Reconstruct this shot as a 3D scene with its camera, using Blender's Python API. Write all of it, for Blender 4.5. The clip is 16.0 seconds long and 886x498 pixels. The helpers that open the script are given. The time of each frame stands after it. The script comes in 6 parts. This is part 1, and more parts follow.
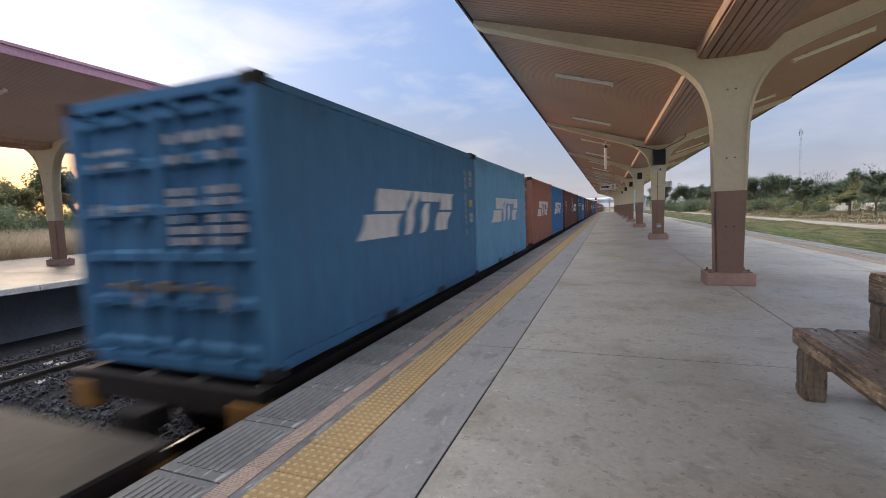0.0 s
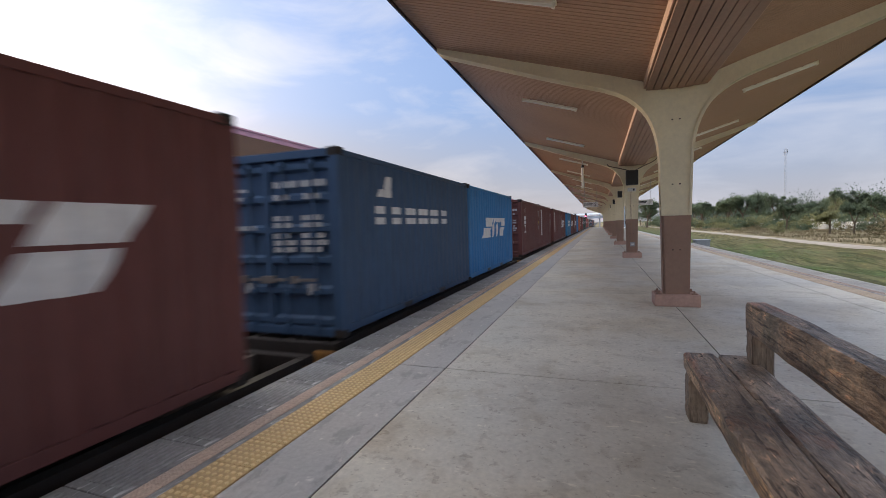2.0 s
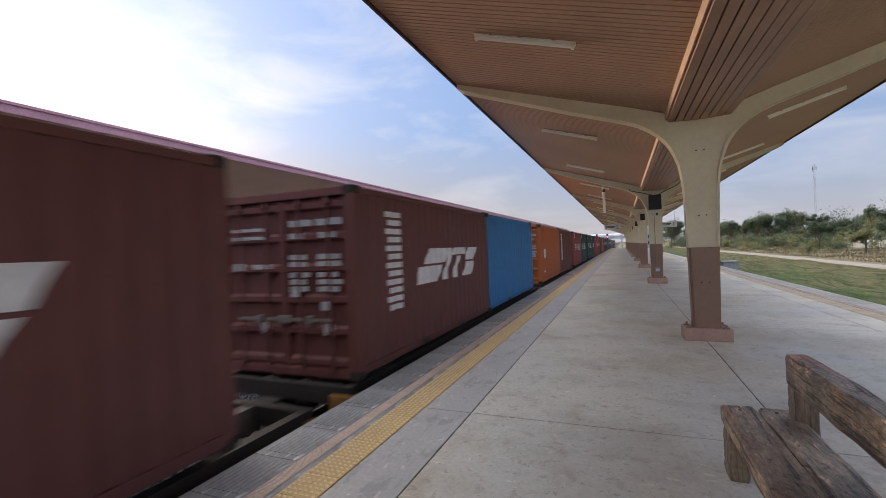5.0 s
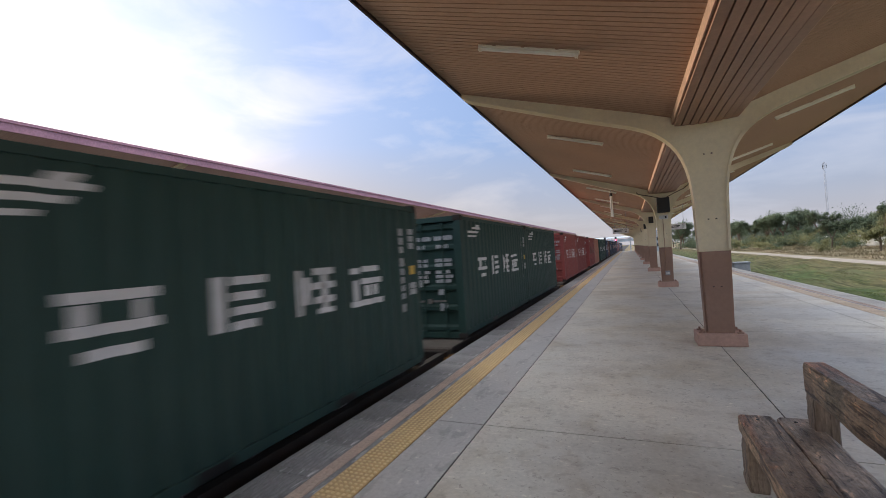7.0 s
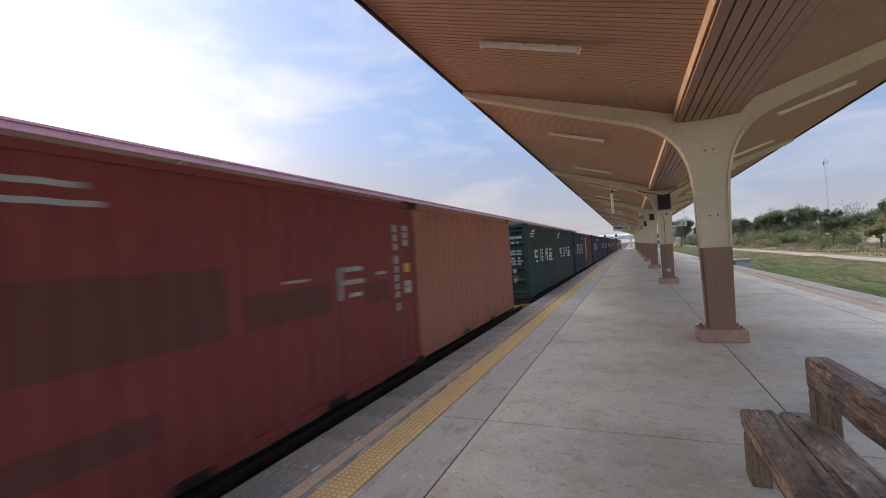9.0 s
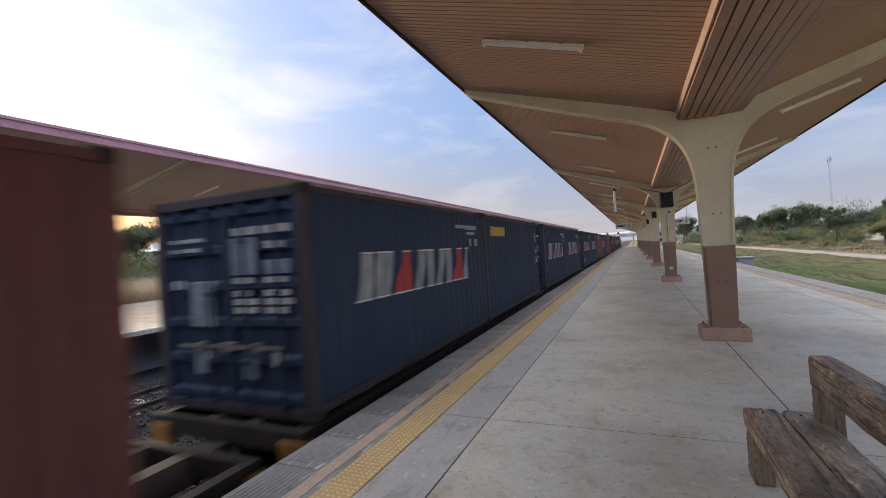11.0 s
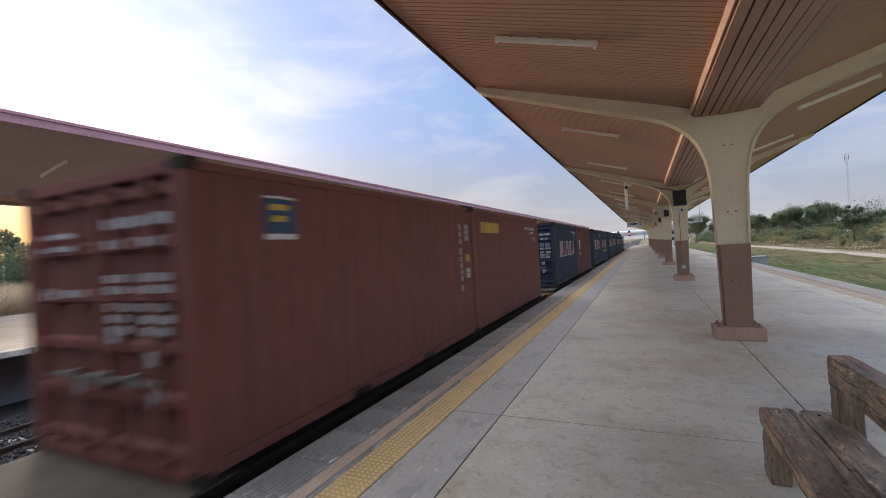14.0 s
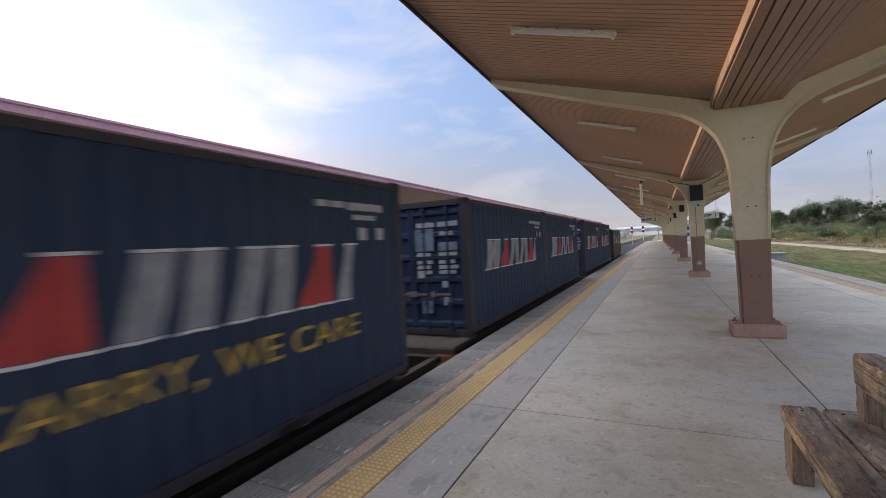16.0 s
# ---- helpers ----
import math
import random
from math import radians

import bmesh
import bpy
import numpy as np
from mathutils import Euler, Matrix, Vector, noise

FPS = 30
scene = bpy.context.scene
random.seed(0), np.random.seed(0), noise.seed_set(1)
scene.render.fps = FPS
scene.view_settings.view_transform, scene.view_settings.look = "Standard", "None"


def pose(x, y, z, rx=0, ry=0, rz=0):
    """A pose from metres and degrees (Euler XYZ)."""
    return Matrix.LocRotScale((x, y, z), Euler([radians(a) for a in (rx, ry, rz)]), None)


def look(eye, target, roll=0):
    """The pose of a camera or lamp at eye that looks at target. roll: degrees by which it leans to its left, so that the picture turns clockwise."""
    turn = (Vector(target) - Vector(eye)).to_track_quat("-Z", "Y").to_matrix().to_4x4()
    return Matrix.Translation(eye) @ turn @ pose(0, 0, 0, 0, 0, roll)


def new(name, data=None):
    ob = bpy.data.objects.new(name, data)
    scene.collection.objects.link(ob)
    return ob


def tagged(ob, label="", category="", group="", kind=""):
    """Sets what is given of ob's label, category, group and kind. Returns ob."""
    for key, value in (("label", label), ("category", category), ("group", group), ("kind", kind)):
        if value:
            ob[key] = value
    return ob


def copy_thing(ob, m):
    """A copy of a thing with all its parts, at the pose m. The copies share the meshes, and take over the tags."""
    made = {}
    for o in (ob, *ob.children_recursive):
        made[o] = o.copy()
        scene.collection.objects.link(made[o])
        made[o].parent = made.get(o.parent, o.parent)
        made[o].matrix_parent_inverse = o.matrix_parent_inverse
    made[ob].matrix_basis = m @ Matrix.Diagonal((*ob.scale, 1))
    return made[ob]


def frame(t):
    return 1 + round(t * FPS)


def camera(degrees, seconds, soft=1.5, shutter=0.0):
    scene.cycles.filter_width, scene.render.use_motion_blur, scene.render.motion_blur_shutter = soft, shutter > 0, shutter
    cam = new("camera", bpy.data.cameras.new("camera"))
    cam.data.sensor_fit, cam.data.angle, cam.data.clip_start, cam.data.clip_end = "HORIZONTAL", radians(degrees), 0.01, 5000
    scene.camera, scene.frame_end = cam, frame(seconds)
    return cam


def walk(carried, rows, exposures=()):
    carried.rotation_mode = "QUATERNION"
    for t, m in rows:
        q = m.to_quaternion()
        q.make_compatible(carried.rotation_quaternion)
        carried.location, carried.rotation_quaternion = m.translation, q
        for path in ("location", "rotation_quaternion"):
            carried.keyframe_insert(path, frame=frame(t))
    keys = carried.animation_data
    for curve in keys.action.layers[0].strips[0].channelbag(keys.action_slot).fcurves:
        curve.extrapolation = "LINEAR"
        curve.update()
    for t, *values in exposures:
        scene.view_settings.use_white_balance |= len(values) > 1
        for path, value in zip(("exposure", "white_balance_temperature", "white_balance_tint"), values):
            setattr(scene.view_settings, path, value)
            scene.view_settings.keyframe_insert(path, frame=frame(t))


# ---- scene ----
cam = camera(91.0, 16.0, 0.65, 0.22)
PATH = [
    (0, (2.351, 0.111, 1.352), (1.643, 1.975, 1.188), -2.3),
    (0.5, (2.596, 0.048, 1.389), (1.912, 1.922, 1.25), -1.8),
    (1, (2.861, 0.119, 1.396), (2.192, 2.001, 1.278), -1.7),
    (1.5, (2.972, 0.134, 1.428), (2.302, 2.015, 1.319), -1.6),
    (2, (2.985, 0.128, 1.456), (2.308, 2.007, 1.353), -1.7),
    (2.5, (2.988, 0.152, 1.503), (2.297, 2.026, 1.415), -1.8),
    (3, (2.986, 0.147, 1.541), (2.281, 2.017, 1.475), -1.8),
    (3.5, (2.971, 0.146, 1.566), (2.258, 2.014, 1.512), -1.7),
    (4, (2.957, 0.138, 1.628), (2.228, 2.0, 1.59), -1.9),
    (4.5, (2.953, 0.118, 1.654), (2.206, 1.974, 1.636), -2.0),
    (7, (2.944, 0.098, 1.72), (2.155, 1.936, 1.753), -3.6),
    (7.5, (2.928, 0.086, 1.726), (2.138, 1.923, 1.758), -3.5),
    (8, (2.927, 0.099, 1.711), (2.135, 1.935, 1.742), -3.6),
    (8.5, (2.928, 0.084, 1.707), (2.134, 1.92, 1.736), -3.7),
    (9, (2.928, 0.082, 1.705), (2.137, 1.919, 1.728), -3.7),
    (11.5, (2.924, 0.072, 1.714), (2.116, 1.902, 1.728), -3.8),
    (12, (2.909, 0.067, 1.714), (2.09, 1.892, 1.728), -3.7),
    (12.5, (2.904, 0.06, 1.712), (2.08, 1.882, 1.725), -3.5),
    (13, (2.912, 0.054, 1.714), (2.083, 1.874, 1.727), -3.6),
    (13.5, (2.911, 0.066, 1.702), (2.079, 1.885, 1.715), -3.6),
    (14, (2.898, 0.049, 1.706), (2.059, 1.865, 1.713), -3.5),
    (14.5, (2.892, 0.063, 1.705), (2.043, 1.873, 1.709), -3.5),
    (15, (2.897, 0.067, 1.704), (2.038, 1.873, 1.706), -3.6),
    (15.5, (2.887, 0.051, 1.704), (2.018, 1.853, 1.701), -3.6),
    (16, (2.858, 0.05, 1.693), (1.972, 1.843, 1.678), -3.1),
]
walk(cam, [(t, look(eye, target, roll)) for t, eye, target, roll in PATH])

SUN_AZ = 62.0          # degrees to the left of the line of the platform
SUN_EL = 9.0
GLOW_AZ, GLOW_EL = 70.0, 19.0
VEIL = 5.0             # brightness of the haze

# ---------------------------------------------------------------- world and sun
world = bpy.data.worlds.new("sky")
scene.world = world
world.use_nodes = True
wn, wl = world.node_tree.nodes, world.node_tree.links
wn.clear()
w_out = wn.new("ShaderNodeOutputWorld")
w_bg = wn.new("ShaderNodeBackground")
w_sky = wn.new("ShaderNodeTexSky")
w_sky.sky_type = "NISHITA"
w_sky.sun_disc = False
w_sky.sun_elevation = radians(SUN_EL)
w_sky.sun_rotation = radians(-SUN_AZ)
w_sky.altitude, w_sky.air_density, w_sky.dust_density, w_sky.ozone_density = 50, 1.0, 2.2, 1.5
w_tc = wn.new("ShaderNodeTexCoord")
w_sep = wn.new("ShaderNodeSeparateXYZ")
wl.new(w_tc.outputs["Generated"], w_sep.inputs["Vector"])


def wmath(op, a, b=None):
    n = wn.new("ShaderNodeMath")
    n.operation = op
    for i, v in enumerate((a, b)):
        if v is not None:
            if isinstance(v, (int, float)):
                n.inputs[i].default_value = v
            else:
                wl.new(v, n.inputs[i])
    return n.outputs[0]


def wmix(kind, fac, a, b):
    n = wn.new("ShaderNodeMix")
    n.data_type, n.blend_type = "RGBA", kind
    for key, v in (("Factor", fac), ("A", a), ("B", b)):
        if isinstance(v, (int, float)):
            n.inputs[key].default_value = v
        elif isinstance(v, tuple):
            n.inputs[key].default_value = (*v, 1)
        else:
            wl.new(v, n.inputs[key])
    return n.outputs["Result"]


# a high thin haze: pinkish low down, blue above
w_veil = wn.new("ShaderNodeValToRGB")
# above the view it turns far brighter, added as fill light for the floor
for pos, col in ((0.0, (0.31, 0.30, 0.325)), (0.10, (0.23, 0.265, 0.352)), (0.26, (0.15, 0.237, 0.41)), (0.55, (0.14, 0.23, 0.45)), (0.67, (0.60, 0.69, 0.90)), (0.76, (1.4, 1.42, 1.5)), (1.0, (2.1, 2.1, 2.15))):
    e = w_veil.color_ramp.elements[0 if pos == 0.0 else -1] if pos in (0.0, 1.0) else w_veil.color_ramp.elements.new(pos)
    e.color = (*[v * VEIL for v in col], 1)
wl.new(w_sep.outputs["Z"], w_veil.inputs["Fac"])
# thin streaked clouds in it
w_map = wn.new("ShaderNodeMapping")
w_map.inputs["Scale"].default_value = (1.0, 1.5, 3.6)
w_map.inputs["Rotation"].default_value = (0.0, 0.0, 0.5)
wl.new(w_tc.outputs["Generated"], w_map.inputs["Vector"])
w_no = wn.new("ShaderNodeTexNoise")
w_no.inputs["Scale"].default_value, w_no.inputs["Detail"].default_value = 2.6, 8.0
w_no.inputs["Roughness"].default_value, w_no.inputs["Distortion"].default_value = 0.55, 0.4
wl.new(w_map.outputs["Vector"], w_no.inputs["Vector"])
w_rp = wn.new("ShaderNodeValToRGB")
w_rp.color_ramp.elements[0].position, w_rp.color_ramp.elements[1].position = 0.48, 0.70
w_rp.color_ramp.elements[1].color = (0.72, 0.72, 0.72, 1)
wl.new(w_no.outputs["Fac"], w_rp.inputs["Fac"])
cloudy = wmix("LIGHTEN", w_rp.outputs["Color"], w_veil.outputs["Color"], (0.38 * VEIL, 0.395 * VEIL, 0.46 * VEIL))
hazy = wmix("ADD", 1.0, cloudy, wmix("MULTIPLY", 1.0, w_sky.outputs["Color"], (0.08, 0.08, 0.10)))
# the glow of the haze round the low sun
w_dot = wn.new("ShaderNodeVectorMath")
w_dot.operation = "DOT_PRODUCT"
w_dot.inputs[1].default_value = (-math.sin(radians(GLOW_AZ)) * math.cos(radians(GLOW_EL)), math.cos(radians(GLOW_AZ)) * math.cos(radians(GLOW_EL)), math.sin(radians(GLOW_EL)))
wl.new(w_tc.outputs["Generated"], w_dot.inputs[0])
near_sun = wmath("MAXIMUM", w_dot.outputs["Value"], 0.0)
glow = wmath("ADD", wmath("MULTIPLY", wmath("POWER", near_sun, 15.0), 0.22 * VEIL), wmath("ADD", wmath("MULTIPLY", wmath("POWER", near_sun, 4.0), 0.085 * VEIL), wmath("MULTIPLY", wmath("POWER", near_sun, 1.5), 0.055 * VEIL)))
# dust low towards the sun swallows the blue
low_dust = wmath("MULTIPLY", wmath("POWER", near_sun, 3.0), wmath("MAXIMUM", wmath("SUBTRACT", 1.0, wmath("MULTIPLY", w_sep.outputs["Z"], 4.0)), 0.0))
hazy = wmix("MULTIPLY", wmath("MINIMUM", wmath("MULTIPLY", low_dust, 1.3), 1.0), hazy, (1.0, 0.70, 0.36))
w_warm = wn.new("ShaderNodeValToRGB")
for pos, col in ((0.0, (0.36, 0.15, 0.02)), (0.11, (0.44, 0.22, 0.04)), (0.20, (0.78, 0.62, 0.44)), (1.0, (1.0, 0.95, 0.88))):
    e = w_warm.color_ramp.elements[0 if pos == 0.0 else -1] if pos in (0.0, 1.0) else w_warm.color_ramp.elements.new(pos)
    e.color = (*col, 1)
w_warm.color_ramp.elements.new(0.32).color = (1.0, 0.93, 0.85, 1)
wl.new(w_sep.outputs["Z"], w_warm.inputs["Fac"])
w_glow = wn.new("ShaderNodeVectorMath")
w_glow.operation = "SCALE"
wl.new(w_warm.outputs["Color"], w_glow.inputs[0])
wl.new(glow, w_glow.inputs["Scale"])
# the haze brightens again away from the sun
w_back = wn.new("ShaderNodeVectorMath")
w_back.operation = "SCALE"
w_back.inputs[0].default_value = (1.0, 0.95, 0.88)
wl.new(wmath("MULTIPLY", wmath("MAXIMUM", wmath("MULTIPLY", w_dot.outputs["Value"], -1.0), 0.0), 0.34 * VEIL), w_back.inputs["Scale"])
hazy = wmix("ADD", 1.0, hazy, w_back.outputs["Vector"])
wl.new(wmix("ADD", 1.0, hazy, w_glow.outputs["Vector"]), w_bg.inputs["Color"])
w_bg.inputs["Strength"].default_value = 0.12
wl.new(w_bg.outputs["Background"], w_out.inputs["Surface"])

sun_data = bpy.data.lights.new("sun", "SUN")
sun_data.energy, sun_data.angle, sun_data.color = 1.2, radians(12), (1.0, 0.80, 0.60)
sun_ob = new("sun", sun_data)
sd = Vector((-math.sin(radians(SUN_AZ)) * math.cos(radians(SUN_EL)), math.cos(radians(SUN_AZ)) * math.cos(radians(SUN_EL)), math.sin(radians(SUN_EL))))
sun_ob.matrix_world = look(sd * 100, (0, 0, 0))
scene.view_settings.exposure = 1.42


# ---------------------------------------------------------------- materials
def surf(name, c1, c2=None, big=0.6, small=18.0, rough=0.7, metal=0.0, bump=0.15, stretch=(1, 1, 1), grit=0.25, spec=0.5, jitter=0.0, dist=0.01):
    """A surface of two tones with broad stains, fine grain and relief; jitter: how far the pieces differ."""
    m = bpy.data.materials.new(name)
    m.use_nodes = True
    n, l = m.node_tree.nodes, m.node_tree.links
    b = n["Principled BSDF"]
    c2 = c2 or tuple(v * 0.72 for v in c1)
    tc, mp = n.new("ShaderNodeTexCoord"), n.new("ShaderNodeMapping")
    mp.inputs["Scale"].default_value = stretch
    l.new(tc.outputs["Object"], mp.inputs["Vector"])
    na, nb = n.new("ShaderNodeTexNoise"), n.new("ShaderNodeTexNoise")
    na.inputs["Scale"].default_value, na.inputs["Detail"].default_value = big, 6
    nb.inputs["Scale"].default_value, nb.inputs["Detail"].default_value = small, 5
    nb.inputs["Roughness"].default_value = 0.65
    l.new(mp.outputs["Vector"], na.inputs["Vector"])
    l.new(mp.outputs["Vector"], nb.inputs["Vector"])
    ra = n.new("ShaderNodeValToRGB")
    ra.color_ramp.elements[0].position, ra.color_ramp.elements[1].position = 0.34, 0.66
    ra.color_ramp.elements[0].color, ra.color_ramp.elements[1].color = (*c2, 1), (*c1, 1)
    l.new(na.outputs["Fac"], ra.inputs["Fac"])
    mg = n.new("ShaderNodeMapRange")
    mg.inputs["From Min"].default_value, mg.inputs["From Max"].default_value = 0.25, 0.75
    mg.inputs["To Min"].default_value, mg.inputs["To Max"].default_value = 1 - grit, 1 + grit
    l.new(nb.outputs["Fac"], mg.inputs["Value"])
    mx = n.new("ShaderNodeMix")
    mx.data_type, mx.blend_type = "RGBA", "MULTIPLY"
    mx.inputs["Factor"].default_value = 1
    l.new(ra.outputs["Color"], mx.inputs["A"])
    l.new(mg.outputs["Result"], mx.inputs["B"])
    last = mx.outputs["Result"]
    if jitter:
        oi, hs, mr = n.new("ShaderNodeObjectInfo"), n.new("ShaderNodeHueSaturation"), n.new("ShaderNodeMapRange")
        mr.inputs["To Min"].default_value, mr.inputs["To Max"].default_value = 1 - jitter, 1 + jitter
        l.new(oi.outputs["Random"], mr.inputs["Value"])
        l.new(mr.outputs["Result"], hs.inputs["Value"])
        l.new(last, hs.inputs["Color"])
        last = hs.outputs["Color"]
    l.new(last, b.inputs["Base Color"])
    rr = n.new("ShaderNodeMapRange")
    rr.inputs["To Min"].default_value, rr.inputs["To Max"].default_value = max(rough - 0.12, 0.03), min(rough + 0.12, 1)
    l.new(na.outputs["Fac"], rr.inputs["Value"])
    l.new(rr.outputs["Result"], b.inputs["Roughness"])
    b.inputs["Metallic"].default_value = metal
    b.inputs["Specular IOR Level"].default_value = spec
    if bump:
        bp = n.new("ShaderNodeBump")
        bp.inputs["Strength"].default_value, bp.inputs["Distance"].default_value = bump, dist
        l.new(nb.outputs["Fac"], bp.inputs["Height"])
        l.new(bp.outputs["Normal"], b.inputs["Normal"])
    return m


def glowing(name, colour, strength):
    m = bpy.data.materials.new(name)
    m.use_nodes = True
    b = m.node_tree.nodes["Principled BSDF"]
    b.inputs["Base Color"].default_value = (*colour, 1)
    b.inputs["Emission Color"].default_value = (*colour, 1)
    b.inputs["Emission Strength"].default_value = strength
    return m


def paint(name, c, rust=0.35):
    """Weathered container paint: faded panels, downward streaks, rust along scratches and low on the walls."""
    m = surf(name, c, tuple(v * 0.78 + 0.008 for v in c), big=0.7, small=9, rough=0.58, bump=0.05, stretch=(1, 1, 0.35), grit=0.16, spec=0.34)
    n, l = m.node_tree.nodes, m.node_tree.links
    b = n["Principled BSDF"]
    src = b.inputs["Base Color"].links[0].from_socket
    tc, mp = n.new("ShaderNodeTexCoord"), n.new("ShaderNodeMapping")
    mp.inputs["Scale"].default_value = (5, 5, 0.6)
    l.new(tc.outputs["Object"], mp.inputs["Vector"])
    ns = n.new("ShaderNodeTexNoise")
    ns.inputs["Scale"].default_value, ns.inputs["Detail"].default_value, ns.inputs["Roughness"].default_value = 1.6, 8, 0.7
    l.new(mp.outputs["Vector"], ns.inputs["Vector"])
    rp = n.new("ShaderNodeValToRGB")
    rp.color_ramp.elements[0].position, rp.color_ramp.elements[1].position = 0.60, 0.74
    rp.color_ramp.elements[1].color = (rust, rust, rust, 1)
    l.new(ns.outputs["Fac"], rp.inputs["Fac"])
    mx = n.new("ShaderNodeMix")
    mx.data_type = "RGBA"
    mx.inputs["B"].default_value = (0.085, 0.045, 0.03, 1)
    l.new(rp.outputs["Color"], mx.inputs["Factor"])
    l.new(src, mx.inputs["A"])
    l.new(mx.outputs["Result"], b.inputs["Base Color"])
    return m


M = {}
M["concrete"] = surf("worn_concrete", (0.73, 0.685, 0.575), (0.59, 0.565, 0.495), big=0.45, small=26, rough=0.48, bump=0.12, grit=0.13, dist=0.004)


def stained(m, low, high, scale, stretch, tone, distortion=0.8):
    """Adds blotches with ragged borders to a surface."""
    n, l = m.node_tree.nodes, m.node_tree.links
    b = n["Principled BSDF"]
    src = b.inputs["Base Color"].links[0].from_socket
    tc, mp = n.new("ShaderNodeTexCoord"), n.new("ShaderNodeMapping")
    mp.inputs["Scale"].default_value = stretch
    l.new(tc.outputs["Object"], mp.inputs["Vector"])
    ns = n.new("ShaderNodeTexNoise")
    ns.inputs["Scale"].default_value, ns.inputs["Detail"].default_value = scale, 9
    ns.inputs["Roughness"].default_value, ns.inputs["Distortion"].default_value = 0.62, distortion
    l.new(mp.outputs["Vector"], ns.inputs["Vector"])
    rp = n.new("ShaderNodeValToRGB")
    rp.color_ramp.elements[0].position, rp.color_ramp.elements[1].position = low, high
    rp.color_ramp.elements[0].color, rp.color_ramp.elements[1].color = (1, 1, 1, 1), (*tone, 1)
    l.new(ns.outputs["Fac"], rp.inputs["Fac"])
    mx = n.new("ShaderNodeMix")
    mx.data_type, mx.blend_type = "RGBA", "MULTIPLY"
    mx.inputs["Factor"].default_value = 1
    l.new(src, mx.inputs["A"])
    l.new(rp.outputs["Color"], mx.inputs["B"])
    l.new(mx.outputs["Result"], b.inputs["Base Color"])
    return m


M["concrete_cool"] = surf("cool_grey_concrete", (0.53, 0.51, 0.485), (0.43, 0.42, 0.405), big=0.6, small=26, rough=0.5, bump=0.12, grit=0.15, dist=0.004)
stained(M["concrete_cool"], 0.54, 0.62, 4.0, (1.4, 0.6, 1), (0.78, 0.78, 0.78), 0.4)
stained(M["concrete_cool"], 0.61, 0.67, 9.0, (1.2, 0.7, 1), (1.35, 1.33, 1.28), 0.5)
stained(M["concrete"], 0.50, 0.60, 1.1, (1, 1, 1), (0.88, 0.87, 0.86), 0.15)
stained(M["concrete"], 0.60, 0.67, 2.6, (1, 1, 1), (0.82, 0.81, 0.80), 0.1)
stained(M["concrete"], 0.57, 0.64, 6.5, (1, 1, 1), (0.86, 0.84, 0.82), 0.4)
stained(M["concrete"], 0.62, 0.66, 14.0, (0.5, 1.4, 1), (1.22, 1.22, 1.20), 0.6)
stained(M["concrete"], 0.48, 0.60, 0.34, (1, 1, 1), (0.88, 0.83, 0.75), 0.4)
stained(M["concrete"], 0.54, 0.68, 1.9, (1.2, 0.8, 1), (0.88, 0.85, 0.80), 0.1)
stained(M["concrete"], 0.60, 0.64, 9.0, (1, 1, 1), (0.78, 0.76, 0.74), 0.2)
stained(M["concrete"], 0.62, 0.65, 22.0, (1, 1, 1), (0.70, 0.68, 0.66), 0.3)
M["concrete_far"] = surf("sunny_concrete", (0.42, 0.375, 0.33), (0.33, 0.295, 0.26), big=0.5, small=20, rough=0.7, bump=0.1, grit=0.15, dist=0.004)
stained(M["concrete_far"], 0.50, 0.60, 1.2, (0.5, 1.6, 1), (0.84, 0.82, 0.79), 0.4)
stained(M["concrete_far"], 0.58, 0.64, 5.0, (0.6, 1.4, 1), (0.78, 0.76, 0.73), 0.3)
M["slab_dark"] = surf("edge_slab_concrete", (0.281, 0.285, 0.292), (0.203, 0.207, 0.215), big=1.6, small=30, rough=0.75, bump=0.2, grit=0.2, jitter=0.12, dist=0.004)
M["slab_rib"] = surf("scuffed_slab_rib", (0.36, 0.36, 0.365), (0.22, 0.223, 0.23), big=2.6, small=30, rough=0.75, bump=0.1, grit=0.25, jitter=0.2, stretch=(1, 0.6, 1), dist=0.004)
M["joint"] = surf("dark_joint_filler", (0.035, 0.035, 0.04), rough=0.9)
stained(M["slab_dark"], 0.58, 0.66, 6.0, (2.2, 0.5, 1), (2.2, 2.2, 2.2), 0.5)
stained(M["slab_dark"], 0.60, 0.65, 9.0, (3.0, 0.35, 1), (2.3, 2.3, 2.3), 0.3)
stained(M["slab_dark"], 0.52, 0.62, 2.4, (1, 1, 1), (0.80, 0.80, 0.82), 0.4)
M["yellow"] = surf("worn_yellow_tile", (0.62, 0.43, 0.19), (0.51, 0.365, 0.20), big=1.5, small=22, rough=0.7, bump=0.1, grit=0.18, jitter=0.07, dist=0.004)
M["yellow_faded"] = surf("bleached_yellow_tile", (0.62, 0.50, 0.36), (0.52, 0.43, 0.33), big=1.5, small=22, rough=0.7, bump=0.1, grit=0.18, jitter=0.07, dist=0.004)
M["slab_pale"] = surf("bleached_edge_slab", (0.50, 0.48, 0.45), (0.40, 0.39, 0.375), big=1.6, small=30, rough=0.75, bump=0.2, grit=0.2, jitter=0.1, dist=0.004)
# paler than the tile: rubbed domes, with their highlights put into the colour
M["dome"] = surf("rubbed_yellow_dome", (0.82, 0.64, 0.35), (0.70, 0.53, 0.27), big=3, small=22, rough=0.6, bump=0, grit=0.1)
M["pink"] = surf("faded_salmon_strip", (0.60, 0.47, 0.39), (0.50, 0.40, 0.34), big=2, small=40, rough=0.75, bump=0.2, jitter=0.06)
